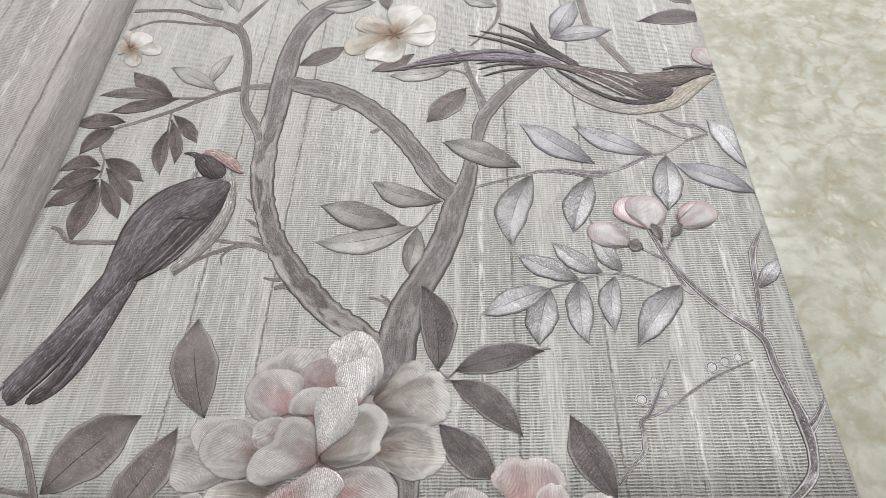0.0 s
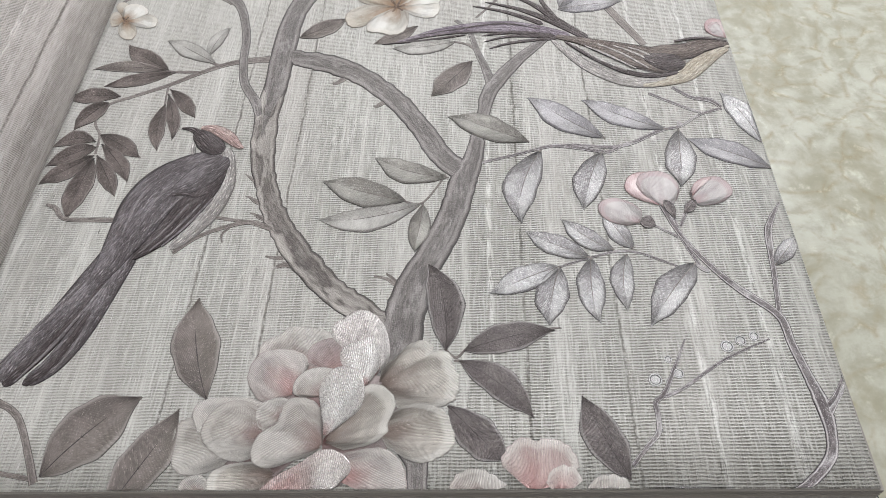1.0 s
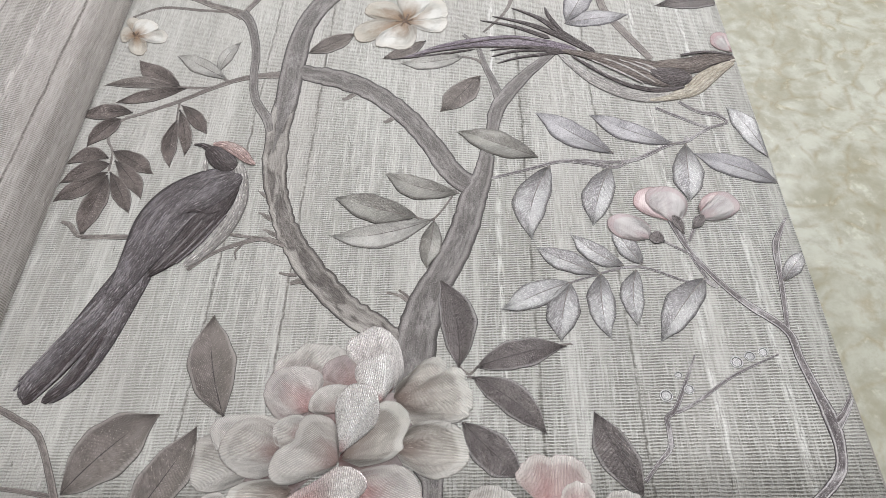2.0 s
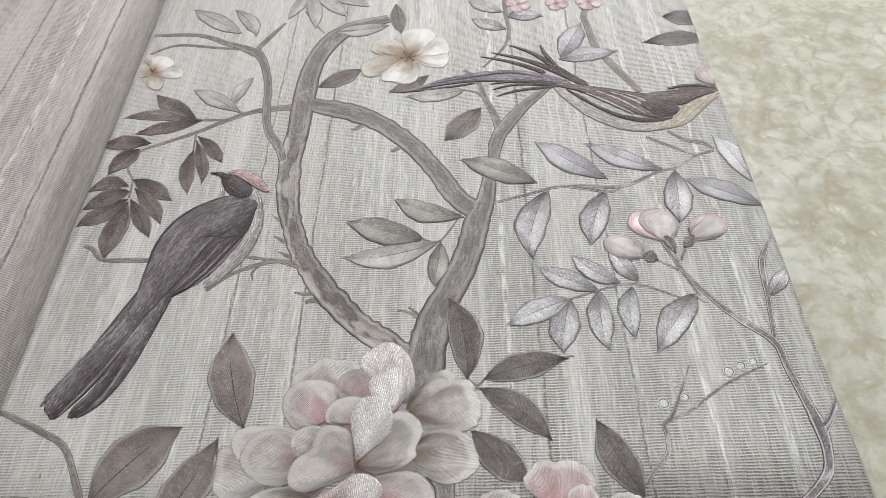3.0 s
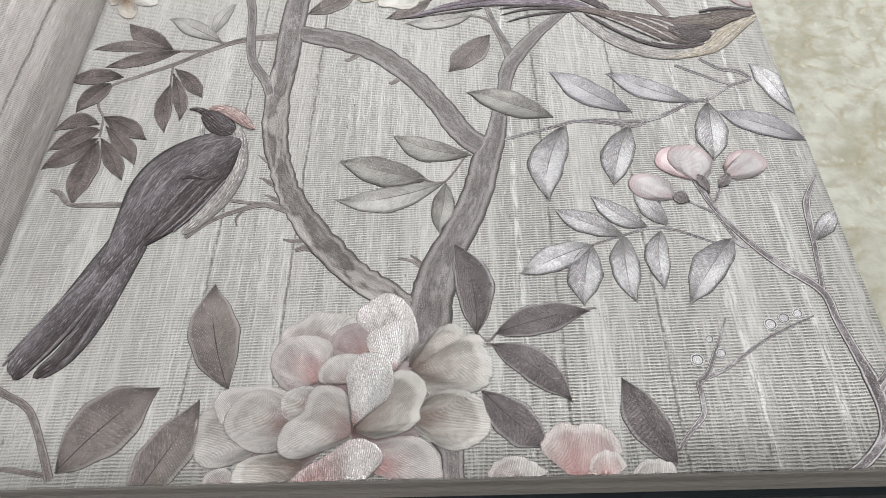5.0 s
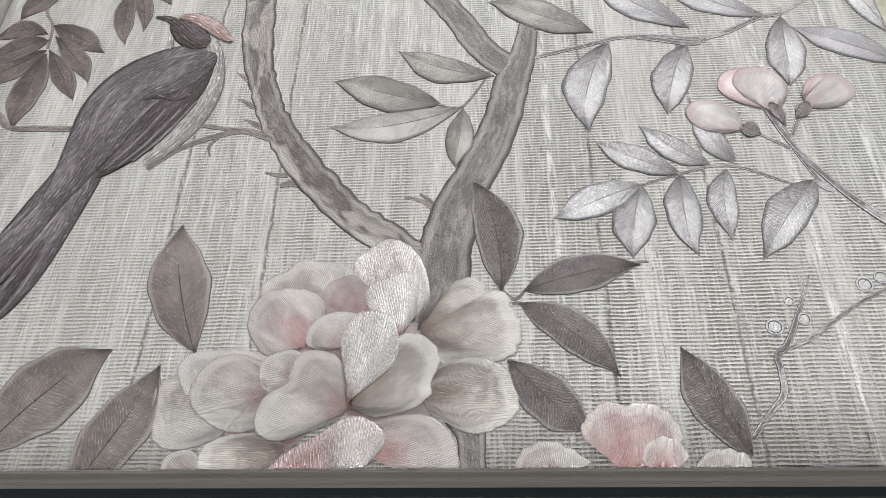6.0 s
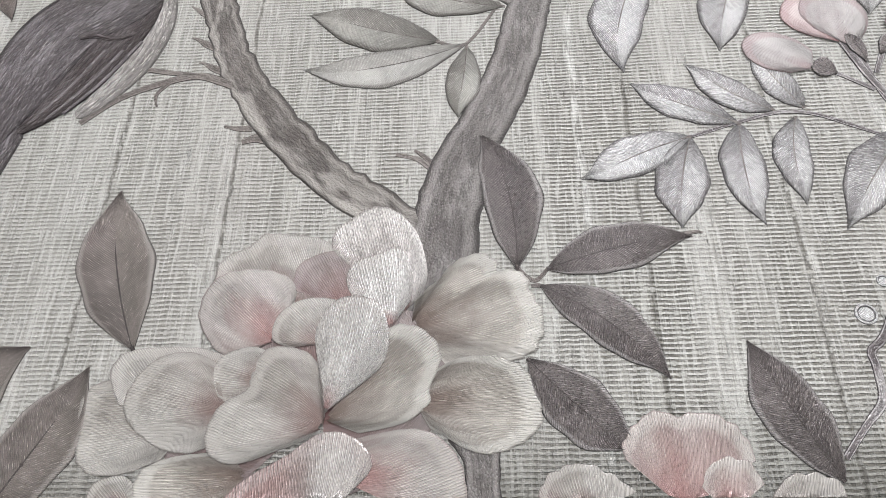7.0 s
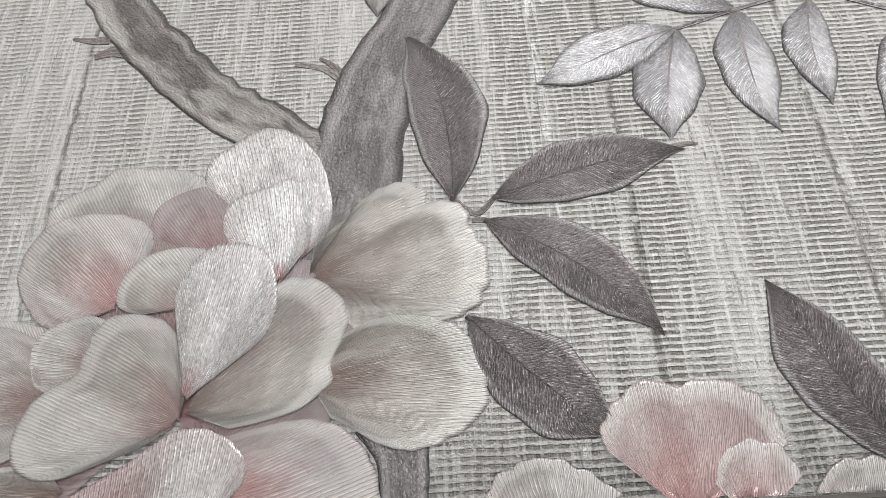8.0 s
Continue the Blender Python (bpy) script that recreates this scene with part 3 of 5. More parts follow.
turned = smooth_path([(-0.266, -0.004, 0), (-0.2640, 0.003, 0), (-0.2655, 0.013, 0), (-0.272, 0.030, 0), (-0.290, 0.044, 0), (-0.325, 0.054, 0), (-0.40, 0.057, 0), (-0.55, 0.040, 0), (-0.78, 0.010, 0)], 8)
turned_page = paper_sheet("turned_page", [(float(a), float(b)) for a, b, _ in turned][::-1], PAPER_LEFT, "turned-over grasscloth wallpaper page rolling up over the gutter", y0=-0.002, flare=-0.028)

# the stack of sheets under the page, each a little further out than the one above
rng = random.Random(5)
z = -0.0008
for k in range(12):
    thick = 0.0012 + 0.0003 * rng.random()
    out = 0.0045 * (k + 1) / 12 + 0.0006 * rng.random()
    box("sheet", GUTTER + 0.01, RIGHT + 0.001 + 0.001 * rng.random(), -out, FAR - 0.002, z - thick, z - 0.00012, EDGES, book)
    z -= thick
box("cover", GUTTER - 0.03, RIGHT + 0.008, -0.0085, FAR + 0.008, FLOOR_Z, z - 0.001, BOARD, book, "dark blue-black cover board", bevel=0.0008)
box("sheet_stack", -0.79, GUTTER - 0.012, -0.004, FAR - 0.002, FLOOR_Z, -0.012, EDGES, book, "stack of sheets under the turned page")


# ---- the pressed pattern on the page, in millimetres from the page's front edge ----
COUNT = [0]


LEAF_LABEL = {
    "dark": "dark plum-grey hatched leaf", "brown": "dark brown-grey leaf", "taupe": "two-toned taupe leaf", "silver": "silver-grey foil leaf",
    "bright": "bright silver foil leaf", "sage": "sage-grey leaf", "pale": "pale ivory leaf", "lilac": "pale lilac-grey leaf",
}


def leaf(bx, by, tx, ty, left, right, peak, bend, style, lift=0.0, label="", parent=None, name="leaf"):
    COUNT[0] += 1
    label = label or ("" if parent else LEAF_LABEL[style])
    v, f, uvs = leaf_mesh((bx, by), (tx, ty), left, right, peak, bend, 0.75, lift, COUNT[0])
    ob = linked(name, v, f, LEAF[style], parent or book, label, uvs)
    if parent:
        return ob
    b, t = np.array((bx, by)), np.array((tx, ty))
    side = np.array([-(t - b)[1], (t - b)[0]]) / np.linalg.norm(t - b)
    rows = [(*(b + (t - b) * u + side * bend * 4 * u * (1 - u)), w) for u, w in ((0.0, 1.5), (0.3, 1.3), (0.65, 0.9), (0.95, 0.35))]
    v, f, fan, unit = stroke_mesh(rows, 0.25, lift + 0.32, 5)
    long = float(np.linalg.norm(t - b))
    if long > 60 and style == "taupe":
        for u in (0.42,):
            for way, wide in ((1, left), (-1, right)):
                near = b + (t - b) * u + side * bend * 4 * u * (1 - u)
                w = min(u + 0.20, 0.86)
                full = (w * 1.8) ** 0.9 * (1 - w) ** 0.75 * 1.45
                end = b + (t - b) * w + side * (bend * 4 * w * (1 - w) + way * wide * min(0.82, 0.75 * full))
                mid = (near + end) / 2 + (t - b) / long * -0.6
                vv, vf, va, vb = stroke_mesh([(*near, 1.1), (*mid, 0.9), (*end, 0.4)], 0.2, lift + 0.36, 4)
                linked("vein", vv, vf, BARK["rib"], ob, "", {"fan": va, "unit": vb})
    linked("midrib", v, f, BARK["rib" if style in ("dark", "brown", "taupe") else "twig"], ob, "", {"fan": fan, "unit": unit})
    return ob


def petal(parent, base, rim_knots, style, lift=0.0, frill=0.0, tall=0.45):
    COUNT[0] += 1
    v, f, uvs = petal_mesh(base, rim_knots, tall, lift * 0.8 + 0.75, COUNT[0], frill)
    return linked("petal", v, f, PETAL[style], parent, "", uvs)


def stamen(parent, x, y, ax, ay):
    v, f, fan, unit = stroke_mesh([(x, y, 2.4), ((x + ax) / 2, (y + ay) / 2, 2.0), (ax, ay, 2.8)], 0.4, 1.0, 4, 0.0, True)
    return linked("stamen", v, f, BARK["seed"], parent, "", {"fan": fan, "unit": unit})


def branch(name, style, points, lift=0.0, tall=0.9, rough=0.12, label=""):
    v, f, fan, unit = stroke_mesh(points, tall * 0.6, lift * 0.6, 7, rough)
    return linked(name, v, f, BARK[style], book, label, {"fan": fan, "unit": unit})


def thorn(points, style="twig"):
    v, f, fan, unit = stroke_mesh(points, 0.4, 0.05, 5)
    return linked("thorn", v, f, BARK[style], book, "", {"fan": fan, "unit": unit})


def berry(x, y, r):
    """A pressed berry: a raised ring round a sunk, domed middle."""
    verts, fan, unit, rim, faces = [], [], [], [], []
    rings = ((1.0, -0.6), (0.97, 0.3), (0.86, 0.75), (0.74, 0.62), (0.66, 0.25), (0.5, 0.4), (0.25, 0.5), (0.02, 0.52))
    seg = 24
    for k, (q, h) in enumerate(rings):
        for s in range(seg):
            a = 2 * math.pi * s / seg
            verts.append(((x + r * q * math.cos(a)) / 1000, (y + r * q * math.sin(a)) / 1000, h * min(1.0, r / 2.2) * RELIEF / 1000))
            fan.append((q * r * math.cos(a) / 1000, q * r * math.sin(a) / 1000))
            unit.append((0.5, 0.3))
            rim.append((1.0 if q > 0.95 or 0.55 < q < 0.76 else 0.2, 0.0))
    for k in range(len(rings) - 1):
        for s in range(seg):
            t = (s + 1) % seg
            faces.append((k * seg + s, k * seg + t, (k + 1) * seg + t, (k + 1) * seg + s))
    return linked("berry", verts, faces, LEAF["bright"], book, "", {"fan": fan, "unit": unit, "rim": rim})


def flower(name, label):
    ob = new(name)
    ob.parent = book
    return tagged(ob, label)


def merged(name, shapes, label):
    """One plain relief out of several raised strokes and blades; each with the key of its material."""
    keys = sorted({key for key, _ in shapes})
    verts, faces, fan, unit, slots = [], [], [], [], []
    for key, (v, f, a, b) in shapes:
        n = len(verts)
        verts += v
        fan += a
        unit += b
        faces += [tuple(i + n for i in q) for q in f]
        slots += [keys.index(key)] * len(f)
    return linked(name, verts, faces, [BARK[k] for k in keys], book, label, {"fan": fan, "unit": unit}, slots=slots)


leaf(42.9, 80.9, 32.2, 144.8, 11.0, 13.0, 0.50, -4.0, "dark", 0.5)
leaf(54.0, 80.7, 109.5, 94.3, 10.7, 9.9, 0.48, 1.7, "dark", 0.2)
leaf(51.2, 74.1, 94.1, 39.3, 10.9, 9.3, 0.49, 3.3, "dark", 0.2)
leaf(44.6, 46.5, 78.3, 13.8, 11.3, 11.7, 0.53, -0.8, "dark", 0.2)
leaf(142.0, 4.6, 121.2, 51.5, 11.5, 11.1, 0.49, 0.8, "dark", 0.2)
leaf(137.4, 144.6, 95.2, 166.4, 8.7, 8.7, 0.52, 0.1, "silver", 0.1)
leaf(153.2, 150.4, 121.1, 178.1, 8.6, 7.2, 0.46, 2.8, "silver", 0.1)
leaf(165.3, 151.0, 149.8, 185.1, 7.9, 7.4, 0.44, 0.9, "silver", 0.0)
leaf(116.9, 138.7, 71.4, 118.2, 9.3, 10.2, 0.49, -1.8, "bright", 0.3)
leaf(116.7, 138.7, 106.5, 96.5, 10.6, 11.3, 0.49, -1.6, "silver", 0.1)
leaf(137.4, 144.6, 136.7, 96.6, 8.8, 9.7, 0.45, -1.9, "silver", 0.1)
leaf(160.8, 147.0, 156.6, 104.7, 7.0, 8.6, 0.45, -3.1, "silver", 0.1)
leaf(203.3, 139.0, 167.9, 93.3, 10.0, 11.1, 0.44, -2.3, "silver", 0.1)
leaf(112.1, 240.2, 91.9, 174.5, 11.8, 14.3, 0.50, -5.0, "silver", 0.1)
leaf(156.2, 236.5, 137.6, 183.7, 10.6, 11.9, 0.50, -2.6, "silver", 0.1)
leaf(214.7, 256.8, 207.9, 201.2, 11.4, 11.6, 0.58, -0.5, "silver", 0.1)
leaf(160.4, 249.5, 106.8, 297.5, 12.8, 11.7, 0.56, 2.2, "lilac", 0.1)
leaf(207.3, 256.0, 147.2, 292.0, 11.1, 9.7, 0.59, 2.7, "lilac", 0.1)
leaf(271.0, 215.4, 217.8, 244.4, 10.5, 11.6, 0.52, -2.4, "lilac", 0.1)
leaf(270.8, 239.6, 253.2, 293.6, 10.0, 11.3, 0.52, -2.7, "bright", 0.1)
leaf(104.0, 248.7, 43.5, 280.4, 12.4, 12.6, 0.54, -0.3, "sage", 0.3)
leaf(62.7, 341.9, 30.4, 300.9, 12.5, 12.5, 0.52, -0.1, "taupe", 0.1)
leaf(-88.9, 382.6, -48.8, 406.5, 11.0, 11.4, 0.51, -0.8, "taupe", 0.1)
leaf(-157.0, 352.7, -209.4, 390.0, 9.1, 9.1, 0.61, 0.1, "pale", 0.1)
leaf(-166.5, 364.2, -154.8, 402.9, 8.0, 6.6, 0.51, 2.8, "pale", 0.1)
leaf(-198.6, 347.6, -246.2, 383.2, 9.8, 9.3, 0.50, 1.0, "brown", 0.1)
leaf(-199.8, 346.2, -268.3, 355.1, 6.7, 8.2, 0.61, -3.1, "taupe", 0.1)
leaf(-191.6, 344.1, -251.8, 330.8, 8.5, 8.5, 0.55, -0.1, "brown", 0.1)
leaf(-232.1, 317.2, -279.1, 316.3, 9.0, 10.4, 0.56, -2.8, "brown", 0.1)
leaf(-240.9, 310.8, -261.0, 279.9, 10.3, 11.3, 0.41, -2.0, "brown", 0.1)
leaf(-235.7, 273.7, -195.9, 246.3, 8.4, 7.6, 0.46, 1.8, "brown", 0.2)
leaf(-231.3, 263.3, -197.6, 224.0, 7.2, 6.5, 0.53, 1.5, "brown", 0.3)
leaf(-231.7, 251.5, -204.2, 209.7, 6.9, 6.6, 0.56, 0.5, "brown", 0.2)
leaf(-233.2, 248.6, -237.0, 189.8, 10.6, 10.7, 0.52, -0.1, "brown", 0.1)
leaf(-237.4, 266.2, -272.0, 261.4, 6.7, 10.0, 0.55, -6.5, "brown", 0.1)
leaf(-235.2, 260.4, -269.9, 241.1, 9.3, 10.7, 0.44, -2.8, "brown", 0.1)
leaf(-234.1, 251.7, -270.0, 225.3, 10.6, 10.2, 0.51, 0.9, "brown", 0.0)
leaf(-190.9, 305.3, -184.1, 253.5, 6.4, 7.7, 0.47, -2.6, "brown", 0.1)
leaf(-191.3, 317.9, -173.1, 265.3, 6.0, 5.4, 0.60, 1.3, "brown", 0.2)
leaf(-191.1, 323.6, -162.5, 287.9, 7.0, 6.0, 0.58, 2.0, "brown", 0.1)
leaf(13.7, 196.8, -48.2, 218.5, 12.9, 12.0, 0.51, 1.6, "sage", 0.2)
leaf(26.2, 194.7, -48.5, 180.6, 12.0, 9.7, 0.58, 4.5, "pale", 0.1)
leaf(44.4, 217.0, -11.9, 239.1, 11.7, 9.6, 0.57, 4.2, "sage", 0.1)
leaf(25.9, 193.6, 20.1, 153.0, 8.3, 7.8, 0.54, 0.9, "sage", 0.2)
leaf(-99.4, 52.0, -121.5, 121.1, 16.5, 15.0, 0.55, 3.1, "taupe", 0.1)
leaf(-186.4, 7.9, -140.4, 55.3, 20.3, 18.7, 0.49, 3.2, "taupe", 0.1)
leaf(-143.2, -12.7, -112.4, 45.2, 14.6, 14.6, 0.50, -0.0, "taupe", 0.0)
leaf(-240.8, 524.1, -177.6, 473.9, 11.0, 11.1, 0.49, -0.2, "pale", 0.1)
leaf(-194.5, 519.4, -161.1, 469.5, 9.4, 7.9, 0.56, 3.0, "pale", 0.1)
leaf(-25.9, 474.8, -81.3, 469.6, 11.2, 9.7, 0.51, 2.9, "pale", 0.1)
leaf(-20.5, 512.1, -13.4, 459.4, 8.6, 8.6, 0.51, -0.0, "taupe", 0.1)
leaf(49.4, 367.4, -5.5, 360.9, 10.0, 9.2, 0.50, 1.5, "pale", 0.1)
leaf(15.8, 391.0, -22.3, 370.0, 8.4, 7.4, 0.50, 2.1, "taupe", 0.1)
leaf(138.7, 404.7, 196.2, 410.6, 11.7, 10.7, 0.45, 2.0, "lilac", 0.1)
leaf(140.6, 407.0, 166.1, 461.1, 12.2, 12.4, 0.51, -0.4, "lilac", 0.1)
leaf(278.7, 425.7, 219.2, 421.5, 11.3, 12.7, 0.38, -2.7, "dark", 0.1)
leaf(282.2, 448.9, 247.7, 464.4, 12.3, 13.7, 0.50, -2.8, "dark", 0.1)
leaf(251.7, 135.4, 271.9, 158.3, 5.6, 5.6, 0.49, 0.0, "silver", 0.1)
leaf(194.2, -1.3, 150.1, -2.8, 3.7, 3.5, 0.56, 0.4, "silver", 0.1)
leaf(183.1, 168.5, 172.9, 173.6, 5.3, 5.9, 0.57, -1.1, "dark", 0.8)
leaf(196.9, 174.0, 191.8, 191.2, 3.5, 3.9, 0.64, -0.8, "dark", 1.0)
leaf(203.9, 178.3, 213.3, 190.8, 3.8, 3.9, 0.55, -0.3, "dark", 0.9)
branch("trunk", "trunk", [(9.5, 63.8, 32.6), (14.2, 86.9, 29.9), (17.0, 107.4, 27.8), (23.0, 131.3, 23.7), (36.0, 156.4, 22.2), (47.8, 186.0, 21.7), (54.2, 212.5, 20.6), (61.2, 232.1, 16.5), (65.7, 252.7, 12.0)], 0.3, 1.1, 0.10)
branch("branch", "trunk", [(63.6, 246.7, 11.9), (70.8, 280.8, 10.5), (74.7, 300.5, 13.3), (83.4, 317.2, 14.0), (100.9, 341.2, 11.5), (126.4, 367.4, 6.8)], 0.2, 0.9, 0.10)
branch("branch", "trunk", [(78.9, 307.0, 10.2), (73.6, 332.3, 7.0), (66.8, 355.2, 5.5), (60.7, 380.8, 4.3), (49.1, 396.5, 3.6)], 0.1, 0.8, 0.08)
branch("branch", "trunk", [(54.6, 222.7, 21.2), (39.6, 236.3, 18.4), (19.9, 271.9, 17.5), (-1.9, 303.2, 18.9), (-30.5, 330.6, 20.5), (-60.0, 347.6, 22.4), (-82.2, 354.6, 19.4), (-93.2, 360.1, 15.4), (-103.5, 359.3, 11.1)], 0.2, 1.0, 0.16)
branch("branch", "mottled", [(2.8, 98.7, 15.6), (-9.7, 108.5, 18.3), (-34.1, 127.0, 19.4), (-58.7, 155.2, 19.7), (-76.4, 182.0, 18.2), (-88.5, 209.5, 17.0), (-97.4, 241.6, 19.7), (-101.9, 287.8, 21.5), (-99.7, 334.3, 20.3)], 0.2, 1.0, 0.22)
branch("branch", "trunk", [(-103.0, 262.0, 1.5), (-102.0, 285.0, 7.0), (-101.0, 305.0, 14.0), (-100.3, 323.5, 20.5), (-100.4, 376.3, 22.4), (-96.8, 418.4, 21.4), (-84.8, 452.1, 23.7), (-64.4, 473.7, 21.2), (-26.5, 486.6, 13.8)], 0.4, 0.9, 0.08)
branch("branch", "trunk", [(-107.8, 288.2, 9.4), (-113.9, 303.4, 8.8), (-128.1, 327.6, 7.8), (-134.3, 357.1, 7.9), (-137.9, 389.0, 8.0), (-149.0, 427.3, 8.8), (-161.8, 446.3, 11.8)], 0.3, 0.9, 0.10)
branch("twig", "twig", [(-157.4, 440.5, 13.4), (-177.3, 453.2, 7.9), (-191.1, 459.1, 7.2), (-223.9, 476.3, 5.9), (-273.1, 480.9, 5.1)], 0.1, 0.7, 0.10)
branch("twig", "twig", [(-159.7, 444.3, 6.9), (-147.6, 468.2, 6.3), (-135.5, 489.3, 2.8)], 0.1, 0.7, 0.08)
branch("twig", "twig", [(-172.9, 448.2, 3.7), (-202.7, 453.7, 3.8), (-243.8, 461.1, 4.0), (-269.6, 448.6, 3.0)], 0.0, 0.5, 0.08)
branch("twig", "twig", [(-109.2, 355.9, 9.5), (-141.1, 353.8, 6.4), (-168.1, 343.1, 5.5), (-193.8, 328.8, 4.7), (-221.8, 316.5, 3.9), (-239.6, 308.0, 3.0), (-245.2, 289.4, 2.3), (-236.5, 273.1, 1.9), (-233.5, 252.9, 2.1)], 0.1, 0.7, 0.10)
branch("twig", "twig", [(-165.6, 343.6, 3.1), (-183.8, 344.2, 3.1), (-202.7, 347.1, 2.3)], 0.1, 0.5, 0.10)
branch("twig", "twig", [(-193.8, 328.8, 2.3), (-192.7, 317.3, 1.7), (-190.9, 303.3, 1.6)], 0.1, 0.5, 0.10)
branch("twig", "twig", [(-166.3, 365.8, 1.9), (-166.4, 358.0, 1.7), (-155.7, 351.1, 2.8)], 0.1, 0.5, 0.10)
branch("twig", "twig", [(-255.1, 204.2, 2.5), (-247.1, 200.5, 4.0), (-235.8, 190.2, 3.6), (-211.5, 188.5, 4.5), (-182.7, 187.0, 4.9)], 0.2, 0.8, 0.10)
branch("twig", "twig", [(-78.3, 174.6, 5.3), (-83.3, 177.3, 4.8), (-97.6, 182.2, 4.4), (-114.3, 178.5, 3.8), (-132.4, 170.6, 3.4), (-147.2, 157.6, 3.3)], 0.2, 0.8, 0.10)
branch("twig", "twig", [(-128.4, 188.9, 2.9), (-111.8, 185.0, 2.9), (-93.8, 182.1, 2.2)], 0.2, 0.8, 0.10)
branch("claw", "twig", [(-110.1, 179.1, 2.2), (-115.1, 172.1, 1.7), (-113.5, 165.1, 0.8)], 0.4, 0.6, 0.05)
branch("branch", "twig", [(-276.0, 71.5, 3.3), (-258.1, 65.1, 3.8), (-230.9, 53.0, 4.2), (-213.3, 43.0, 4.2), (-198.9, 22.2, 4.5), (-188.5, 4.0, 5.1)], 0.2, 0.9, 0.10)
branch("twig", "twig", [(-236.5, 12.5, 2.8), (-214.8, 10.4, 2.7), (-191.1, 6.6, 3.2)], 0.2, 0.7, 0.10)
branch("branch", "trunk", [(25.5, 21.7, 19.7), (27.5, 14.4, 13.9), (27.8, 6.2, 12.0), (28.0, -2.6, 12.7)], 0.1, 0.9, 0.06)
branch("twig", "silver", [(116.9, 138.7, 1.8), (137.5, 145.2, 1.8), (154.8, 149.4, 1.9), (168.4, 148.0, 2.0), (180.7, 142.2, 2.0), (193.1, 136.0, 1.6)], 0.2, 0.8, 0.06)
branch("twig", "silver", [(66.4, 229.8, 2.8), (96.1, 237.6, 2.8), (119.6, 243.9, 3.5), (139.4, 241.3, 4.0), (158.7, 236.4, 3.4), (168.4, 239.9, 2.2)], 0.2, 0.8, 0.08)
branch("twig", "silver", [(116.6, 243.5, 2.3), (137.2, 244.2, 2.9), (162.2, 240.8, 3.4), (179.6, 244.5, 3.9), (201.7, 255.7, 3.4), (216.4, 259.1, 2.8), (233.1, 270.3, 2.8), (250.2, 276.1, 3.0)], 0.2, 0.8, 0.08)
branch("twig", "silver", [(199.2, 295.5, 3.2), (223.1, 278.8, 3.1), (234.3, 272.1, 2.5)], 0.2, 0.8, 0.06)
branch("twig", "silver", [(218.4, 300.9, 3.2), (230.8, 289.1, 3.9), (243.5, 285.2, 5.1), (250.5, 277.3, 3.7)], 0.2, 0.8, 0.10)
branch("twig", "silver", [(215.4, 258.6, 1.7), (215.9, 263.3, 2.3), (218.6, 259.6, 2.3)], 0.2, 0.8, 0.05)
branch("branch", "silver", [(190.2, 186.1, 4.3), (197.0, 163.6, 3.8), (209.4, 140.1, 4.2), (225.1, 119.7, 5.5), (244.0, 100.6, 5.7), (246.7, 80.8, 5.6), (250.3, 59.6, 6.6), (252.7, 44.1, 8.9), (252.3, 29.1, 6.8), (247.9, 15.9, 6.2), (235.3, 4.0, 5.3), (223.0, -2.4, 2.9)], 0.3, 1.0, 0.10)
branch("twig", "silver", [(267.8, 185.5, 1.5), (257.9, 169.8, 4.4), (253.9, 159.2, 5.2), (250.0, 132.3, 3.9), (246.4, 110.6, 3.4), (244.2, 99.0, 3.7)], 0.2, 0.9, 0.10)
branch("twig", "silver", [(253.9, 43.0, 4.6), (260.6, 48.8, 2.9), (269.5, 61.5, 1.2)], 0.3, 0.9, 0.08)
branch("twig", "silver", [(254.7, 39.5, 4.0), (263.6, 49.7, 2.3), (268.5, 56.7, 1.2)], 0.3, 0.9, 0.08)
branch("twig", "silver", [(199.3, 167.9, 2.2), (203.6, 176.4, 2.6), (209.1, 187.0, 3.0)], 0.2, 0.9, 0.05)
branch("twig", "silver", [(177.7, 172.1, 2.1), (186.7, 166.3, 2.1), (196.2, 159.3, 2.4)], 0.2, 0.9, 0.05)
branch("twig", "silver", [(144.2, 11.8, 2.6), (153.0, 21.6, 2.6), (161.0, 30.3, 3.3), (162.2, 41.3, 3.2), (162.2, 47.0, 3.1), (167.9, 52.3, 3.1), (176.0, 66.5, 2.5), (185.9, 85.8, 1.0)], 0.2, 0.9, 0.10)
branch("twig", "silver", [(167.9, 50.3, 2.6), (180.6, 56.0, 2.2), (205.9, 72.2, 2.0), (234.8, 84.9, 1.0)], 0.2, 0.9, 0.05)
branch("twig", "twig", [(12.0, 196.8, 1.9), (25.6, 194.8, 1.8), (40.5, 217.1, 1.4)], 0.1, 0.6, 0.08)
branch("twig", "twig", [(17.1, 224.6, 1.6), (30.3, 217.5, 1.6), (42.3, 219.3, 2.0)], 0.1, 0.6, 0.08)
branch("twig", "twig", [(42.5, 82.0, 1.8), (49.0, 76.2, 1.8), (54.7, 81.3, 1.5)], 0.1, 0.6, 0.05)
branch("twig", "twig", [(47.8, 74.2, 1.5), (51.2, 74.1, 1.8), (55.8, 72.3, 1.3)], 0.1, 0.6, 0.05)
branch("twig", "twig", [(106.4, 94.0, 1.9), (111.2, 94.8, 1.6), (113.8, 94.4, 0.8)], 0.3, 0.6, 0.05)
branch("twig", "twig", [(48.4, 367.5, 2.3), (61.0, 361.8, 2.9), (70.4, 347.3, 3.2)], 0.1, 0.5, 0.05)
branch("twig", "twig", [(-116.7, 508.5, 2.1), (-101.8, 482.1, 2.1), (-91.4, 466.7, 1.4)], 0.1, 0.5, 0.05)
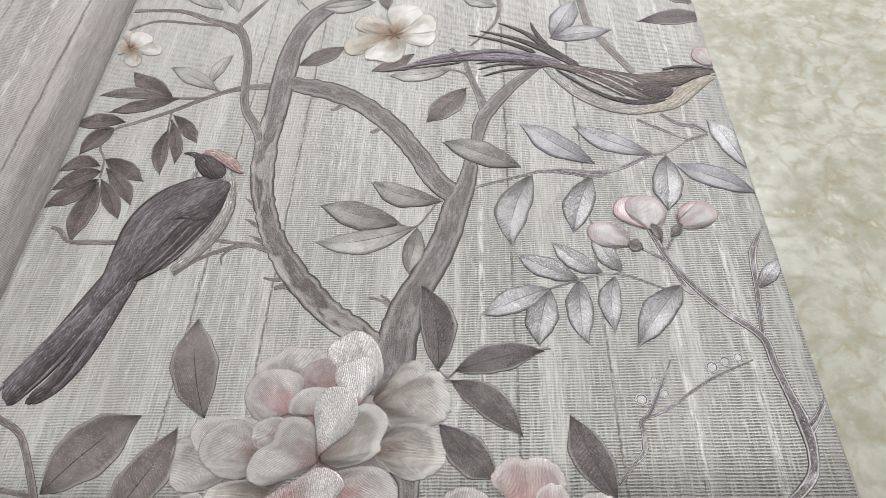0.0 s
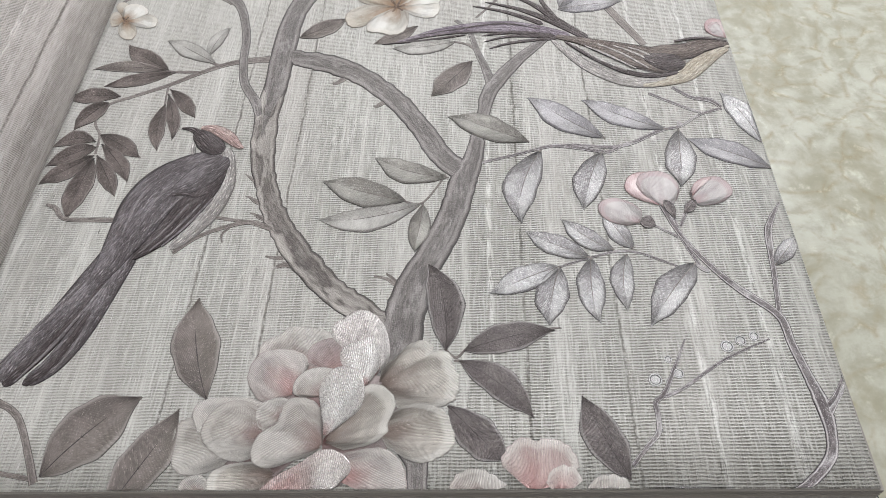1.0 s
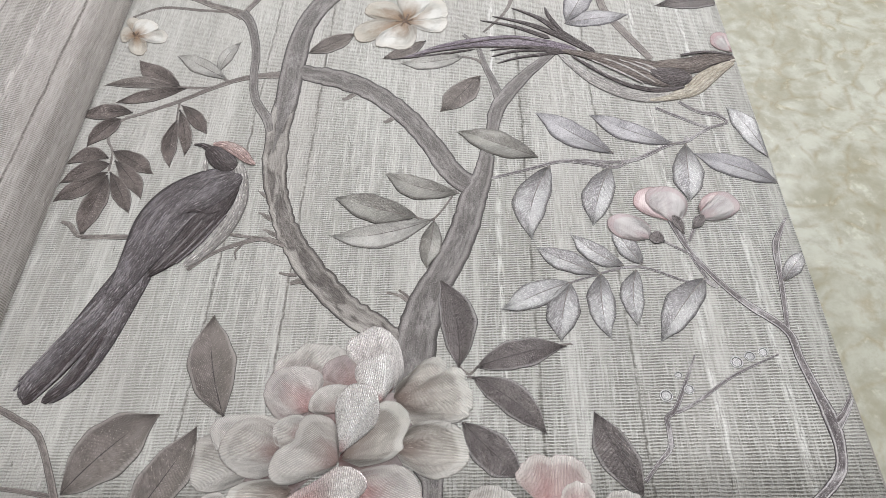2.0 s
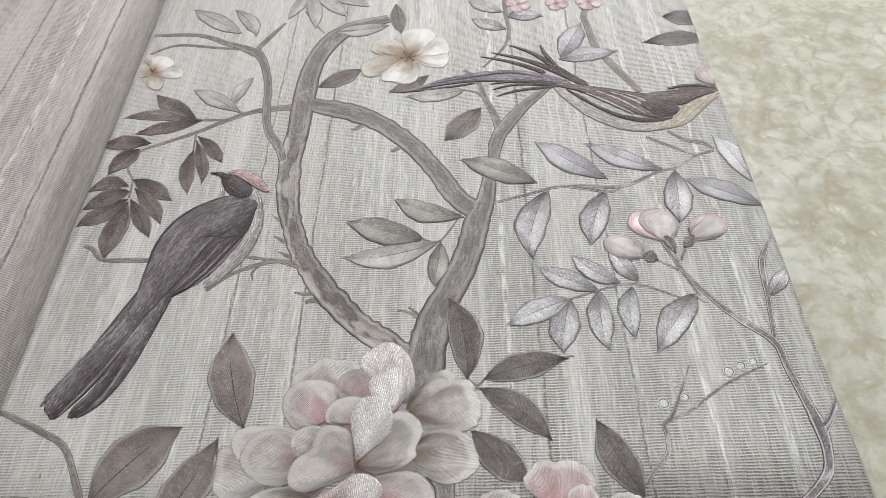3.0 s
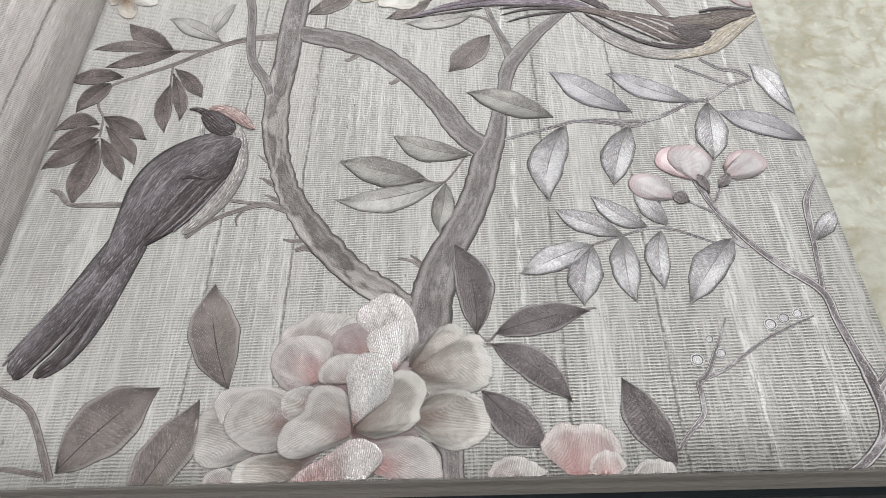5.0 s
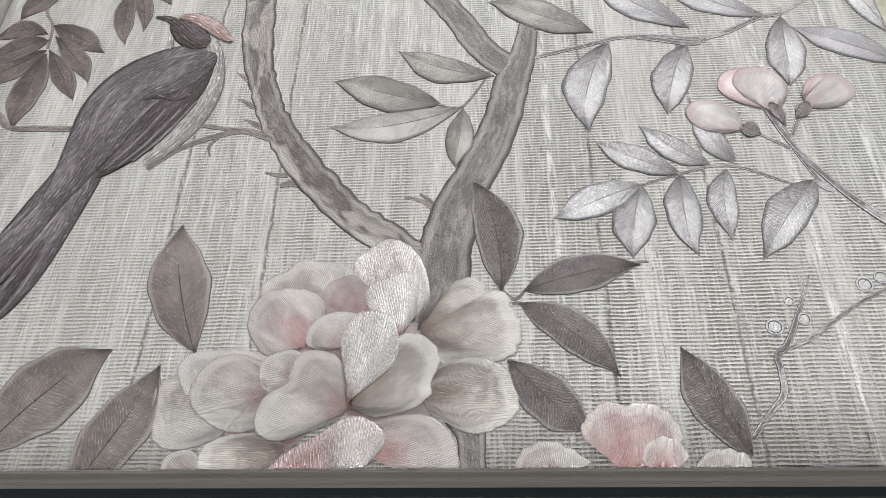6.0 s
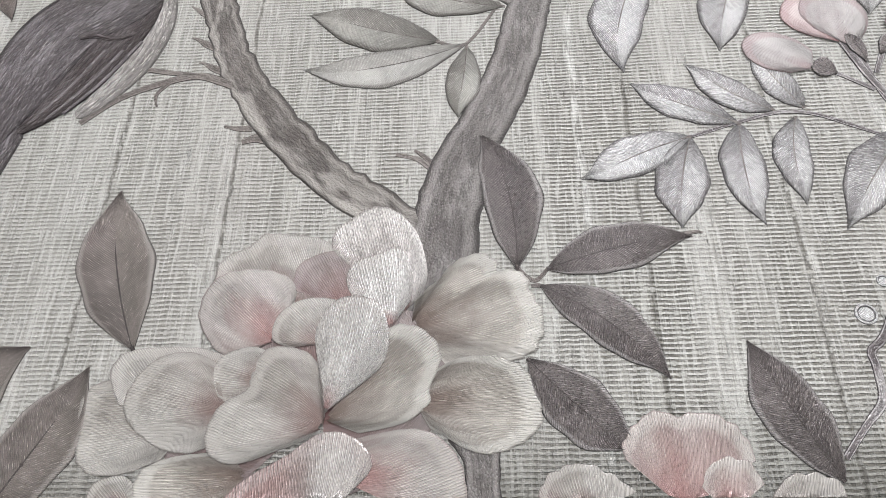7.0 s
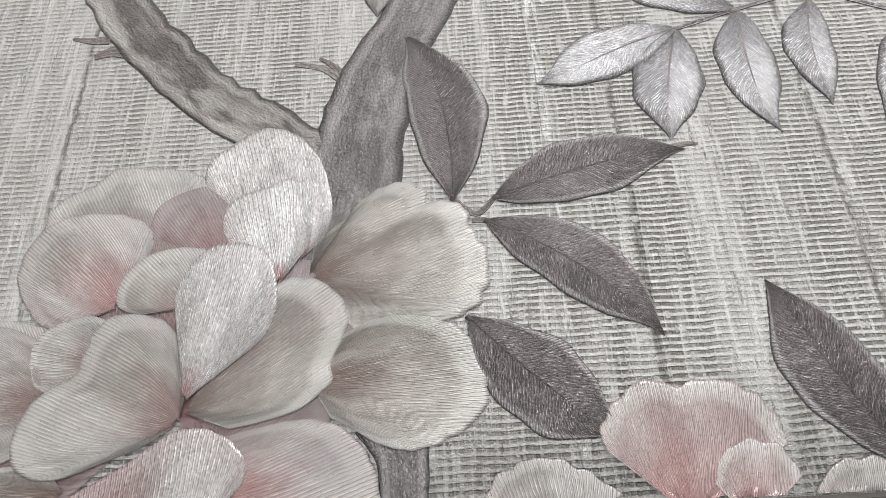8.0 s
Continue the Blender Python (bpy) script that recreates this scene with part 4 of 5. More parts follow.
thorn([(-67.9, 151.3, 4.0), (-74.5, 151.5, 2.7), (-80.8, 153.1, 1.3)])
thorn([(-56.3, 143.4, 5.7), (-64.7, 146.0, 4.9), (-71.8, 144.2, 2.7)])
thorn([(-93.7, 218.5, 5.3), (-100.7, 221.5, 4.3), (-105.6, 224.9, 1.8), (-108.4, 227.1, 0.7)])
thorn([(-88.6, 197.8, 5.1), (-95.6, 200.8, 4.1), (-101.6, 204.9, 1.8), (-104.8, 205.8, 0.8)])
thorn([(-83.4, 183.3, 5.0), (-90.4, 186.3, 4.0), (-95.6, 189.5, 1.7), (-98.3, 190.3, 1.1)])
thorn([(12.1, 125.5, 3.4), (4.7, 132.1, 2.4), (-4.7, 134.9, 1.8)])
thorn([(12.1, 127.3, 3.3), (7.8, 132.9, 2.3), (3.1, 136.8, 1.2)])
thorn([(-37.0, 335.0, 7.0), (-44.2, 326.6, 5.7), (-49.8, 322.0, 3.6), (-52.9, 322.9, 2.1)])
thorn([(-1.0, 304.0, 7.0), (-8.5, 297.5, 5.3), (-14.1, 293.2, 3.4), (-16.0, 294.6, 1.9)])
branch("twig", "silver", [(203.2, 138.7, 2.6), (206.3, 135.0, 3.9), (210.4, 132.4, 3.2)], 0.3, 0.8, 0.05)
branch("twig", "silver", [(193.9, 184.6, 2.2), (196.3, 173.4, 2.5), (198.0, 158.6, 2.5), (205.3, 137.4, 2.4)], 0.3, 0.8, 0.05)
berry(164.3, 60.4, 4.1)
berry(173.7, 72.9, 2.4)
berry(178.1, 64.0, 3.2)
berry(209.4, 80.5, 4.0)
berry(217.9, 84.1, 3.5)
berry(226.2, 86.6, 3.2)
berry(162.2, 31.2, 1.6)
branch("branch", "twig", [(187.7, 501.0, 7.0), (171.9, 475.4, 6.7), (172.7, 453.2, 7.2), (175.9, 419.1, 7.5), (186.2, 394.1, 7.9), (196.7, 371.0, 7.6), (205.3, 352.3, 6.1)], 0.1, 0.6, 0.08)
branch("twig", "twig", [(93.7, 510.7, 3.9), (93.5, 480.2, 4.6), (95.4, 458.7, 4.4), (91.6, 435.8, 3.5), (82.2, 417.9, 2.8), (66.6, 398.5, 2.0)], 0.1, 0.6, 0.08)
branch("twig", "twig", [(107.3, 494.9, 2.3), (100.8, 485.5, 2.3), (93.9, 478.2, 3.0)], 0.1, 0.6, 0.08)
leaf(93.0, 457.0, 58.2, 478.8, 10, 9, 0.5, 1.0, "pale", 0.1)
leaf(91.0, 486.4, 55.7, 511.5, 9, 9, 0.5, 1.0, "pale", 0.1)
leaf(94.5, 478.1, 131.6, 476.4, 10, 9, 0.5, 1.0, "lilac", 0.1)
bloom = flower("peony", "pale ivory and blush peony pressed in relief with engraved petals")
petal(bloom, (-26.6, 29.4), [(-56.1, 2.2), (-81.2, 15.6), (-69.0, 43.3), (-40.2, 77.5), (-4.8, 95.6), (9.1, 71.6), (17.4, 42.6), (9.9, 20.6), (-2.5, 8.2), (-24.0, -1.7)], "mauve", -0.45, 0.0, 0.3)
petal(bloom, (-39.1, 66.0), [(-72.6, 74.1), (-72.6, 85.5), (-67.7, 90.6), (-61.3, 93.5), (-55.4, 98.9), (-46.0, 98.2), (-34.6, 96.8), (-26.3, 91.7), (-21.3, 83.8)], "ivory", 0.0, 0.5, 0.3)
petal(bloom, (-71.2, 28.5), [(-97.0, 43.5), (-105.2, 41.3), (-111.8, 38.5), (-114.6, 31.7), (-112.3, 23.2), (-111.8, 15.0), (-106.7, 9.5), (-98.0, 8.3), (-90.0, 9.9), (-80.8, 13.5)], "ivory", -0.1, 0.5, 0.3)
petal(bloom, (-88.8, -4.2), [(-104.2, -2.9), (-103.7, 4.2), (-100.0, 7.3), (-93.0, 8.3), (-87.8, 4.6)], "ivory", 0.0, 0.0, 0.3)
petal(bloom, (3.5, 60.4), [(4.4, 69.1), (9.1, 74.1), (13.7, 77.7), (17.3, 82.8), (23.3, 86.7), (29.3, 87.9), (34.1, 85.7), (36.3, 80.9), (40.3, 80.8), (44.5, 79.7), (46.9, 75.6), (47.6, 71.0), (50.2, 67.0), (51.5, 61.8), (50.9, 55.8), (48.3, 50.1), (42.4, 46.5), (33.0, 44.7), (17.4, 42.6)], "umber", 0.1, 1.2, 0.3)
petal(bloom, (5.3, 31.4), [(10.2, 41.5), (17.4, 45.8), (24.1, 47.8), (33.0, 47.5), (41.0, 44.6), (45.2, 40.5), (47.1, 35.1), (48.9, 29.0), (48.0, 23.8), (44.1, 19.4), (38.5, 16.3), (32.2, 14.3), (25.9, 14.7), (19.9, 17.2), (15.3, 20.2), (10.5, 22.7)], "umber", 0.3, 0.7, 0.3)
petal(bloom, (-22.2, 7.8), [(-14.9, 19.6), (-4.2, 21.9), (5.5, 22.7), (13.1, 20.2), (19.1, 14.3), (22.0, 7.2), (22.1, -1.7), (15.4, -8.4)], "blush", 0.15, 0.4, 0.3)
petal(bloom, (-51.0, 8.3), [(-57.6, 15.5), (-69.0, 15.3), (-79.7, 13.7), (-86.6, 10.3), (-89.0, 5.2), (-87.2, -1.8), (-79.8, -8.7), (-60.7, -9.6)], "umber", 0.2, 0.4, 0.3)
petal(bloom, (-69.5, 31.9), [(-63.9, 49.6), (-75.2, 52.6), (-89.4, 53.0), (-99.9, 51.9), (-105.0, 47.9), (-105.5, 41.7), (-100.3, 32.0)], "ivory", 0.25, 0.4, 0.3)
petal(bloom, (-46.8, 54.5), [(-58.4, 49.8), (-65.9, 50.1), (-72.3, 56.5), (-76.7, 64.7), (-75.8, 74.4), (-70.1, 81.7), (-60.5, 83.7), (-50.5, 82.7), (-42.8, 78.8), (-40.3, 73.1), (-41.9, 66.0)], "blush", 0.4, 0.4, 0.3)
petal(bloom, (-20.1, 65.7), [(-42.4, 74.9), (-40.9, 84.4), (-34.0, 89.1), (-26.2, 90.6), (-18.0, 89.1), (-13.9, 82.3)], "mauve", 0.3, 0.0, 0.3)
petal(bloom, (0.6, 64.7), [(-18.8, 82.4), (-27.1, 90.1), (-28.5, 95.0), (-26.9, 100.3), (-21.4, 104.4), (-16.6, 108.3), (-9.9, 109.9), (-2.2, 106.5), (4.0, 99.3), (7.6, 89.9), (9.2, 79.3), (7.4, 71.6)], "shell", 0.5, 0.3, 0.3)
petal(bloom, (-61.2, 29.6), [(-66.3, 46.6), (-75.8, 50.7), (-86.1, 50.1), (-93.1, 45.4), (-97.0, 38.9), (-98.3, 32.0), (-95.1, 25.8), (-88.9, 20.7), (-81.2, 16.6), (-72.1, 15.3), (-65.4, 17.4)], "ivory", 0.6, 0.3, 0.3)
petal(bloom, (-50.2, 40.4), [(-60.1, 32.5), (-65.3, 34.3), (-68.3, 41.9), (-66.2, 48.0), (-60.9, 51.3), (-54.1, 52.6), (-49.2, 51.1)], "ivory", 0.75, 0.0, 0.3)
petal(bloom, (-30.4, 52.9), [(-41.2, 52.0), (-46.8, 54.5), (-48.0, 58.9), (-46.1, 64.8), (-40.6, 69.5), (-32.4, 71.2), (-24.0, 70.0)], "ivory", 0.7, 0.0, 0.3)
petal(bloom, (-25.6, 25.9), [(-16.3, 42.8), (-5.7, 57.9), (3.5, 59.7), (10.5, 55.5), (14.2, 49.1), (13.1, 42.6), (10.5, 36.9), (10.4, 31.4), (6.9, 28.1), (3.3, 25.3), (-4.2, 23.0), (-13.9, 21.3)], "umber", 0.7, 0.5, 0.3)
petal(bloom, (-30.3, -12.3), [(-60.8, -2.2), (-50.8, 7.0), (-38.3, 14.0), (-27.6, 21.2), (-18.3, 21.3), (-10.8, 16.5), (-8.8, 10.3), (-12.5, 5.4), (-18.5, 3.0), (-21.5, -1.7)], "flush", 0.9, 0.3, 0.3)
petal(bloom, (-26.1, 23.3), [(-25.4, 31.6), (-26.0, 35.6), (-28.0, 41.8), (-31.6, 48.1), (-37.6, 51.5), (-46.6, 52.3), (-51.3, 49.0), (-53.5, 42.7), (-54.8, 36.7), (-62.3, 32.3), (-66.5, 24.8), (-66.3, 17.4), (-61.6, 12.8), (-53.6, 11.8), (-42.7, 15.3), (-33.3, 18.6)], "ivory", 1.0, 0.3, 0.3)
petal(bloom, (-3.9, 58.8), [(-18.0, 69.9), (-21.3, 75.9), (-21.0, 82.4), (-16.6, 86.6), (-9.4, 88.9), (-3.2, 91.2), (1.6, 87.4), (3.8, 78.1), (2.8, 68.6)], "shine", 1.1, 0.0, 0.3)
petal(bloom, (-26.0, 28.1), [(-27.2, 37.2), (-28.1, 42.9), (-30.9, 51.2), (-31.5, 58.4), (-28.4, 65.6), (-23.8, 70.5), (-15.7, 71.4), (-8.5, 68.0), (-5.4, 61.3), (-4.5, 52.1), (-7.3, 43.7), (-15.9, 36.5)], "shine", 1.5, 0.0, 0.3)
bloom = flower("blossom", "small pink and white blossom cut by the page edge")
petal(bloom, (91.4, -3.6), [(74.6, 11.8), (73.9, 16.3), (76.9, 21.3), (82.6, 26.1), (87.5, 27.7), (92.2, 25.7), (99.6, 26.8), (106.4, 25.7), (111.9, 21.8), (114.8, 16.6), (115.7, 11.4)], "rose", 0.3, 0.9, 0.3)
petal(bloom, (104.0, -5.3), [(97.1, 3.5), (100.8, 10.0), (107.3, 12.4), (113.7, 10.4), (116.7, 4.2)], "rose", 0.6, 0.9, 0.3)
petal(bloom, (60.5, -5.1), [(45.4, 0.8), (47.5, 5.6), (52.7, 9.4), (60.7, 10.9), (68.9, 7.8), (76.8, 2.3)], "ivory", 0.1, 0.9, 0.3)
petal(bloom, (127.5, -7.0), [(118.7, 0.4), (124.5, 6.2), (133.0, 7.3), (140.1, 4.6), (141.1, -0.6)], "ivory", 0.2, 0.9, 0.3)
bloom = flower("white_flower", "white five-petalled flower with a brown centre")
petal(bloom, (-4.3, 419.4), [(-8.0, 435.8), (-13.0, 451.9), (-9.3, 463.9), (5.0, 466.4), (16.5, 462.4), (22.2, 450.5), (16.6, 436.3), (8.3, 426.2)], "white", 0.3, 0.8, 0.3)
petal(bloom, (-4.3, 419.4), [(9.9, 433.3), (15.4, 445.6), (25.0, 450.3), (33.4, 442.1), (35.4, 425.6), (30.4, 420.7), (16.7, 418.4)], "white", 0.2, 0.8, 0.3)
petal(bloom, (-4.3, 419.4), [(12.2, 422.3), (30.4, 426.0), (35.2, 415.0), (30.8, 403.3), (22.1, 401.5), (11.3, 405.8)], "white", 0.1, 0.8, 0.3)
petal(bloom, (-4.3, 419.4), [(6.9, 409.7), (7.1, 395.2), (2.5, 383.1), (-7.0, 379.8), (-17.8, 384.0), (-28.1, 386.5), (-29.6, 396.6), (-24.1, 406.3), (-13.4, 412.3)], "white", 0.35, 0.8, 0.3)
petal(bloom, (-4.3, 419.4), [(-13.4, 411.4), (-26.5, 399.7), (-34.3, 393.6), (-45.2, 394.5), (-50.4, 406.9), (-46.6, 416.9), (-33.2, 424.6), (-16.5, 421.3)], "tan", 0.2, 0.8, 0.3)
petal(bloom, (-4.3, 419.4), [(-16.5, 422.2), (-30.5, 425.2), (-40.9, 432.4), (-42.5, 439.8), (-37.4, 449.5), (-23.2, 451.0), (-12.8, 444.5), (-7.9, 431.3)], "tan", 0.15, 0.8, 0.3)
for ax, ay in ((-10.1, 429.7), (-1.2, 429.8), (3.4, 421.3), (1.9, 412.7), (-7.9, 411.8), (-13.1, 419.3)):
    stamen(bloom, -4.3, 419.4, ax, ay)
bloom = flower("white_flower", "white and tan flower beside the gutter")
petal(bloom, (-258.7, 419.4), [(-264.7, 428.8), (-264.7, 441.4), (-255.6, 444.3), (-244.0, 437.8), (-239.3, 428.4), (-246.9, 421.9)], "white", 0.3, 0.6, 0.3)
petal(bloom, (-258.7, 419.4), [(-247.8, 425.5), (-235.4, 426.2), (-227.2, 418.5), (-227.5, 408.1), (-237.4, 407.2), (-247.6, 411.5)], "white", 0.2, 0.6, 0.3)
petal(bloom, (-258.7, 419.4), [(-246.4, 411.4), (-242.1, 399.1), (-245.5, 391.0), (-255.5, 395.2), (-261.8, 405.8), (-261.9, 414.5)], "tan", 0.25, 0.6, 0.3)
petal(bloom, (-258.7, 419.4), [(-262.6, 412.8), (-269.1, 411.6), (-275.0, 424.3), (-272.8, 433.1), (-265.2, 430.6)], "tan", 0.15, 0.6, 0.3)
petal(bloom, (-258.7, 419.4), [(-267.6, 430.8), (-273.7, 440.4), (-272.2, 447.6), (-263.3, 445.0), (-261.5, 433.9)], "tan", 0.05, 0.6, 0.3)
for ax, ay in ((-262.6, 425.0), (-256.7, 424.5), (-253.6, 417.2), (-257.3, 414.1)):
    stamen(bloom, -258.7, 419.4, ax, ay)
bloom = flower("white_flower", "pale hanging flower with pointed petals at the page top")
leaf(-116.6, 554.6, -133.6, 494.6, 7.800000000000001, 7.800000000000001, 0.6, 1.0, "pale", 0.2, parent=bloom, name="petal")
leaf(-116.6, 554.6, -100.3, 475.5, 7.800000000000001, 9.1, 0.6, 1.0, "pale", 0.2, parent=bloom, name="petal")
leaf(-116.6, 554.6, -71.2, 492.5, 9.1, 9.1, 0.6, 1.0, "pale", 0.2, parent=bloom, name="petal")
leaf(-116.6, 554.6, -46.6, 508.4, 10.4, 9.1, 0.6, 1.0, "pale", 0.2, parent=bloom, name="petal")
bloom = flower("pink_blossom", "small dusky pink blossom with a darker eye")
petal(bloom, (107.5, 497.9), [(114.6, 501.1), (119.4, 500.5), (119.9, 492.5), (114.2, 487.3), (110.4, 490.5)], "pink", 0.1, 0.6, 0.3)
petal(bloom, (107.5, 497.9), [(110.6, 490.6), (110.1, 485.5), (102.6, 485.0), (97.5, 491.0), (100.4, 495.0)], "pink", 0.2, 0.6, 0.3)
petal(bloom, (107.5, 497.9), [(100.5, 494.8), (95.7, 495.3), (95.0, 503.4), (100.7, 508.8), (104.6, 505.5)], "pink", 0.1, 0.6, 0.3)
petal(bloom, (107.5, 497.9), [(104.4, 505.4), (104.9, 510.6), (112.6, 511.1), (117.7, 504.9), (114.6, 500.9)], "pink", 0.2, 0.6, 0.3)
bloom = flower("pink_blossom", "small dusky pink blossom with a darker eye")
petal(bloom, (146.9, 495.9), [(153.4, 498.8), (157.8, 498.3), (158.0, 491.0), (152.6, 486.3), (149.3, 489.2)], "pink", 0.1, 0.6, 0.3)
petal(bloom, (146.9, 495.9), [(149.5, 489.3), (148.9, 484.7), (142.0, 484.3), (137.6, 489.7), (140.4, 493.3)], "pink", 0.2, 0.6, 0.3)
petal(bloom, (146.9, 495.9), [(140.5, 493.1), (136.1, 493.6), (135.8, 500.9), (141.1, 505.7), (144.5, 502.8)], "pink", 0.1, 0.6, 0.3)
petal(bloom, (146.9, 495.9), [(144.4, 502.7), (145.0, 507.4), (151.9, 507.8), (156.3, 502.2), (153.5, 498.6)], "pink", 0.2, 0.6, 0.3)
bloom = flower("pink_blossom", "small dusky pink blossom with a darker eye")
petal(bloom, (179.9, 495.6), [(187.7, 499.1), (192.9, 498.4), (192.9, 489.8), (186.4, 484.1), (182.5, 487.6)], "pink", 0.1, 0.6, 0.3)
petal(bloom, (179.9, 495.6), [(182.7, 487.7), (181.8, 482.3), (173.7, 481.7), (168.6, 488.2), (172.1, 492.4)], "pink", 0.2, 0.6, 0.3)
petal(bloom, (179.9, 495.6), [(172.1, 492.2), (166.9, 492.8), (166.8, 501.6), (173.3, 507.4), (177.3, 503.8)], "pink", 0.1, 0.6, 0.3)
petal(bloom, (179.9, 495.6), [(177.1, 503.7), (178.0, 509.3), (186.3, 509.9), (191.4, 503.2), (187.8, 498.8)], "pink", 0.2, 0.6, 0.3)
bloom = flower("flower_bud", "pale pink bud with darker rim on a silver stem")
petal(bloom, (189.2, 185.3), [(178.8, 189.4), (171.3, 194.5), (167.2, 202.1), (170.6, 211.3), (178.0, 215.5), (186.8, 215.7)], "pink", 0.2, 0.0, 0.3)
petal(bloom, (191.6, 183.7), [(179.7, 194.1), (175.8, 203.5), (179.0, 212.7), (186.9, 216.1), (195.4, 215.2), (202.0, 209.5), (204.5, 200.0), (201.3, 191.1), (195.4, 184.2)], "bud", 0.5, 0.0, 0.3)
bloom = flower("flower_bud", "pale pink bud with darker rim on a silver stem")
petal(bloom, (173.9, 171.4), [(164.0, 169.5), (153.6, 173.1), (147.7, 179.7), (147.2, 187.5), (152.5, 192.3), (161.1, 192.9), (170.2, 188.4), (175.9, 181.7)], "bud", 0.4, 0.0, 0.3)
bloom = flower("flower_bud", "pale pink bud with darker rim on a silver stem")
petal(bloom, (210.9, 186.2), [(210.6, 196.0), (216.1, 204.9), (224.3, 209.3), (234.1, 208.4), (239.5, 199.9), (237.9, 192.6), (228.3, 186.0), (218.2, 184.4)], "bud", 0.4, 0.0, 0.3)
petal(bloom, (211.7, 192.3), [(211.6, 197.8), (215.6, 204.2), (222.6, 208.3), (227.4, 208.0), (218.2, 201.8)], "pink", 0.7, 0.0, 0.3)
bloom = flower("crest_petal", "pink rounded petal at the page edge")
petal(bloom, (270.8, 355.4), [(263.3, 359.2), (258.0, 365.9), (258.8, 375.5), (264.3, 381.5), (272.1, 380.0), (278.6, 373.8), (277.1, 356.5)], "pink", 0.2, 0.0, 0.3)
petal(bloom, (270.8, 355.4), [(261.4, 361.7), (260.6, 370.5), (265.1, 376.6), (269.7, 374.6), (270.3, 364.9)], "bud", 0.5, 0.0, 0.3)
shapes = []
shapes.append(("belly", stroke_mesh([(-150.1, 160.9, 5.6), (-140.4, 172.3, 12.2), (-128.2, 192.2, 16.2), (-123.0, 215.1, 17.1), (-123.6, 237.7, 11.6), (-128.5, 253.9, 7.7)], 0.8, 0.2, 6, 0.0, True)))
shapes.append(("plume", stroke_mesh([(-231.6, 64.4, 11.9), (-226.5, 80.6, 19.0), (-212.7, 102.8, 21.1), (-196.7, 135.2, 25.2), (-183.0, 168.0, 24.6)], 0.8, 0.3, 6, 0.0, True)))
shapes.append(("plume", stroke_mesh([(-216.6, 64.1, 9.5), (-203.6, 76.2, 14.5), (-193.2, 98.1, 16.7), (-184.9, 130.3, 17.3), (-178.8, 160.5, 18.7)], 0.8, 0.2, 6, 0.0, True)))
shapes.append(("wing", stroke_mesh([(-229.9, 62.1, 7.0), (-224.8, 70.8, 10.5), (-211.6, 88.3, 9.7), (-198.0, 113.0, 6.1), (-189.0, 137.2, 2.7)], 0.5, 0.62, 6, 0.0, True)))
shapes.append(("wing", stroke_mesh([(-218.1, 63.0, 5.5), (-206.5, 73.5, 8.0), (-197.2, 92.0, 6.6), (-190.5, 115.0, 3.4)], 0.5, 0.62, 6, 0.0, True)))
shapes.append(("silk", stroke_mesh([(-239.6, 71.1, 1.6), (-227.0, 92.7, 2.5), (-211.4, 116.9, 2.2), (-196.7, 142.1, 1.4)], 0.25, 0.9, 6, 0.0, False)))
shapes.append(("silk", stroke_mesh([(-224.2, 64.3, 1.2), (-210.5, 85.0, 2.5), (-197.3, 110.8, 2.6), (-187.6, 132.6, 1.4)], 0.25, 0.9, 6, 0.0, False)))
shapes.append(("silk", stroke_mesh([(-201.6, 70.3, 1.2), (-193.9, 87.9, 2.1), (-187.1, 110.6, 1.7)], 0.25, 0.9, 6, 0.0, False)))
shapes.append(("silk", stroke_mesh([(-238.7, 76.9, 1.2), (-224.3, 101.8, 2.2), (-206.3, 132.7, 1.8)], 0.25, 0.9, 6, 0.0, False)))
shapes.append(("plume", stroke_mesh([(-196.4, 134.3, 13.3), (-190.4, 148.9, 19.9), (-185.8, 165.6, 28.4), (-180.8, 182.0, 38.5), (-174.8, 199.5, 47.8), (-165.3, 215.4, 50.2), (-150.9, 228.2, 44.5), (-137.5, 238.4, 32.7), (-128.4, 243.8, 19.3)], 1.0, 0.5, 6, 0.0, True)))
shapes.append(("wing", stroke_mesh([(-174.7, 153.1, 3.7), (-164.2, 164.8, 12.3), (-152.7, 180.9, 20.5), (-143.0, 200.3, 23.1), (-134.6, 219.5, 21.8), (-128.2, 238.0, 12.6)], 0.8, 0.95, 6, 0.0, True)))
shapes.append(("plume", stroke_mesh([(-161.0, 210.8, 8.1), (-152.0, 216.4, 18.4), (-139.9, 227.6, 24.9), (-129.1, 238.0, 17.6), (-124.7, 243.6, 7.5)], 0.6, 1.4, 6, 0.0, True)))
shapes.append(("wing", stroke_mesh([(-159.6, 208.5, 2.6), (-151.7, 209.3, 3.0), (-142.2, 206.7, 3.0), (-134.3, 209.0, 2.5)], 0.3, 1.9, 6, 0.0, False)))
shapes.append(("silk", stroke_mesh([(-170.9, 157.8, 1.4), (-157.4, 177.0, 1.9), (-145.2, 199.8, 2.0)], 0.3, 1.5, 6, 0.0, False)))
shapes.append(("silk", stroke_mesh([(-163.7, 159.4, 1.4), (-150.0, 176.7, 1.9), (-136.3, 199.4, 2.0)], 0.3, 1.5, 6, 0.0, False)))
shapes.append(("silk", stroke_mesh([(-156.1, 163.0, 1.4), (-142.2, 180.4, 1.9), (-128.4, 204.4, 1.5)], 0.3, 1.5, 6, 0.0, False)))
shapes.append(("silk", stroke_mesh([(-166.1, 182.4, 1.5), (-157.9, 197.7, 2.0), (-151.2, 207.1, 1.5)], 0.3, 1.5, 6, 0.0, False)))
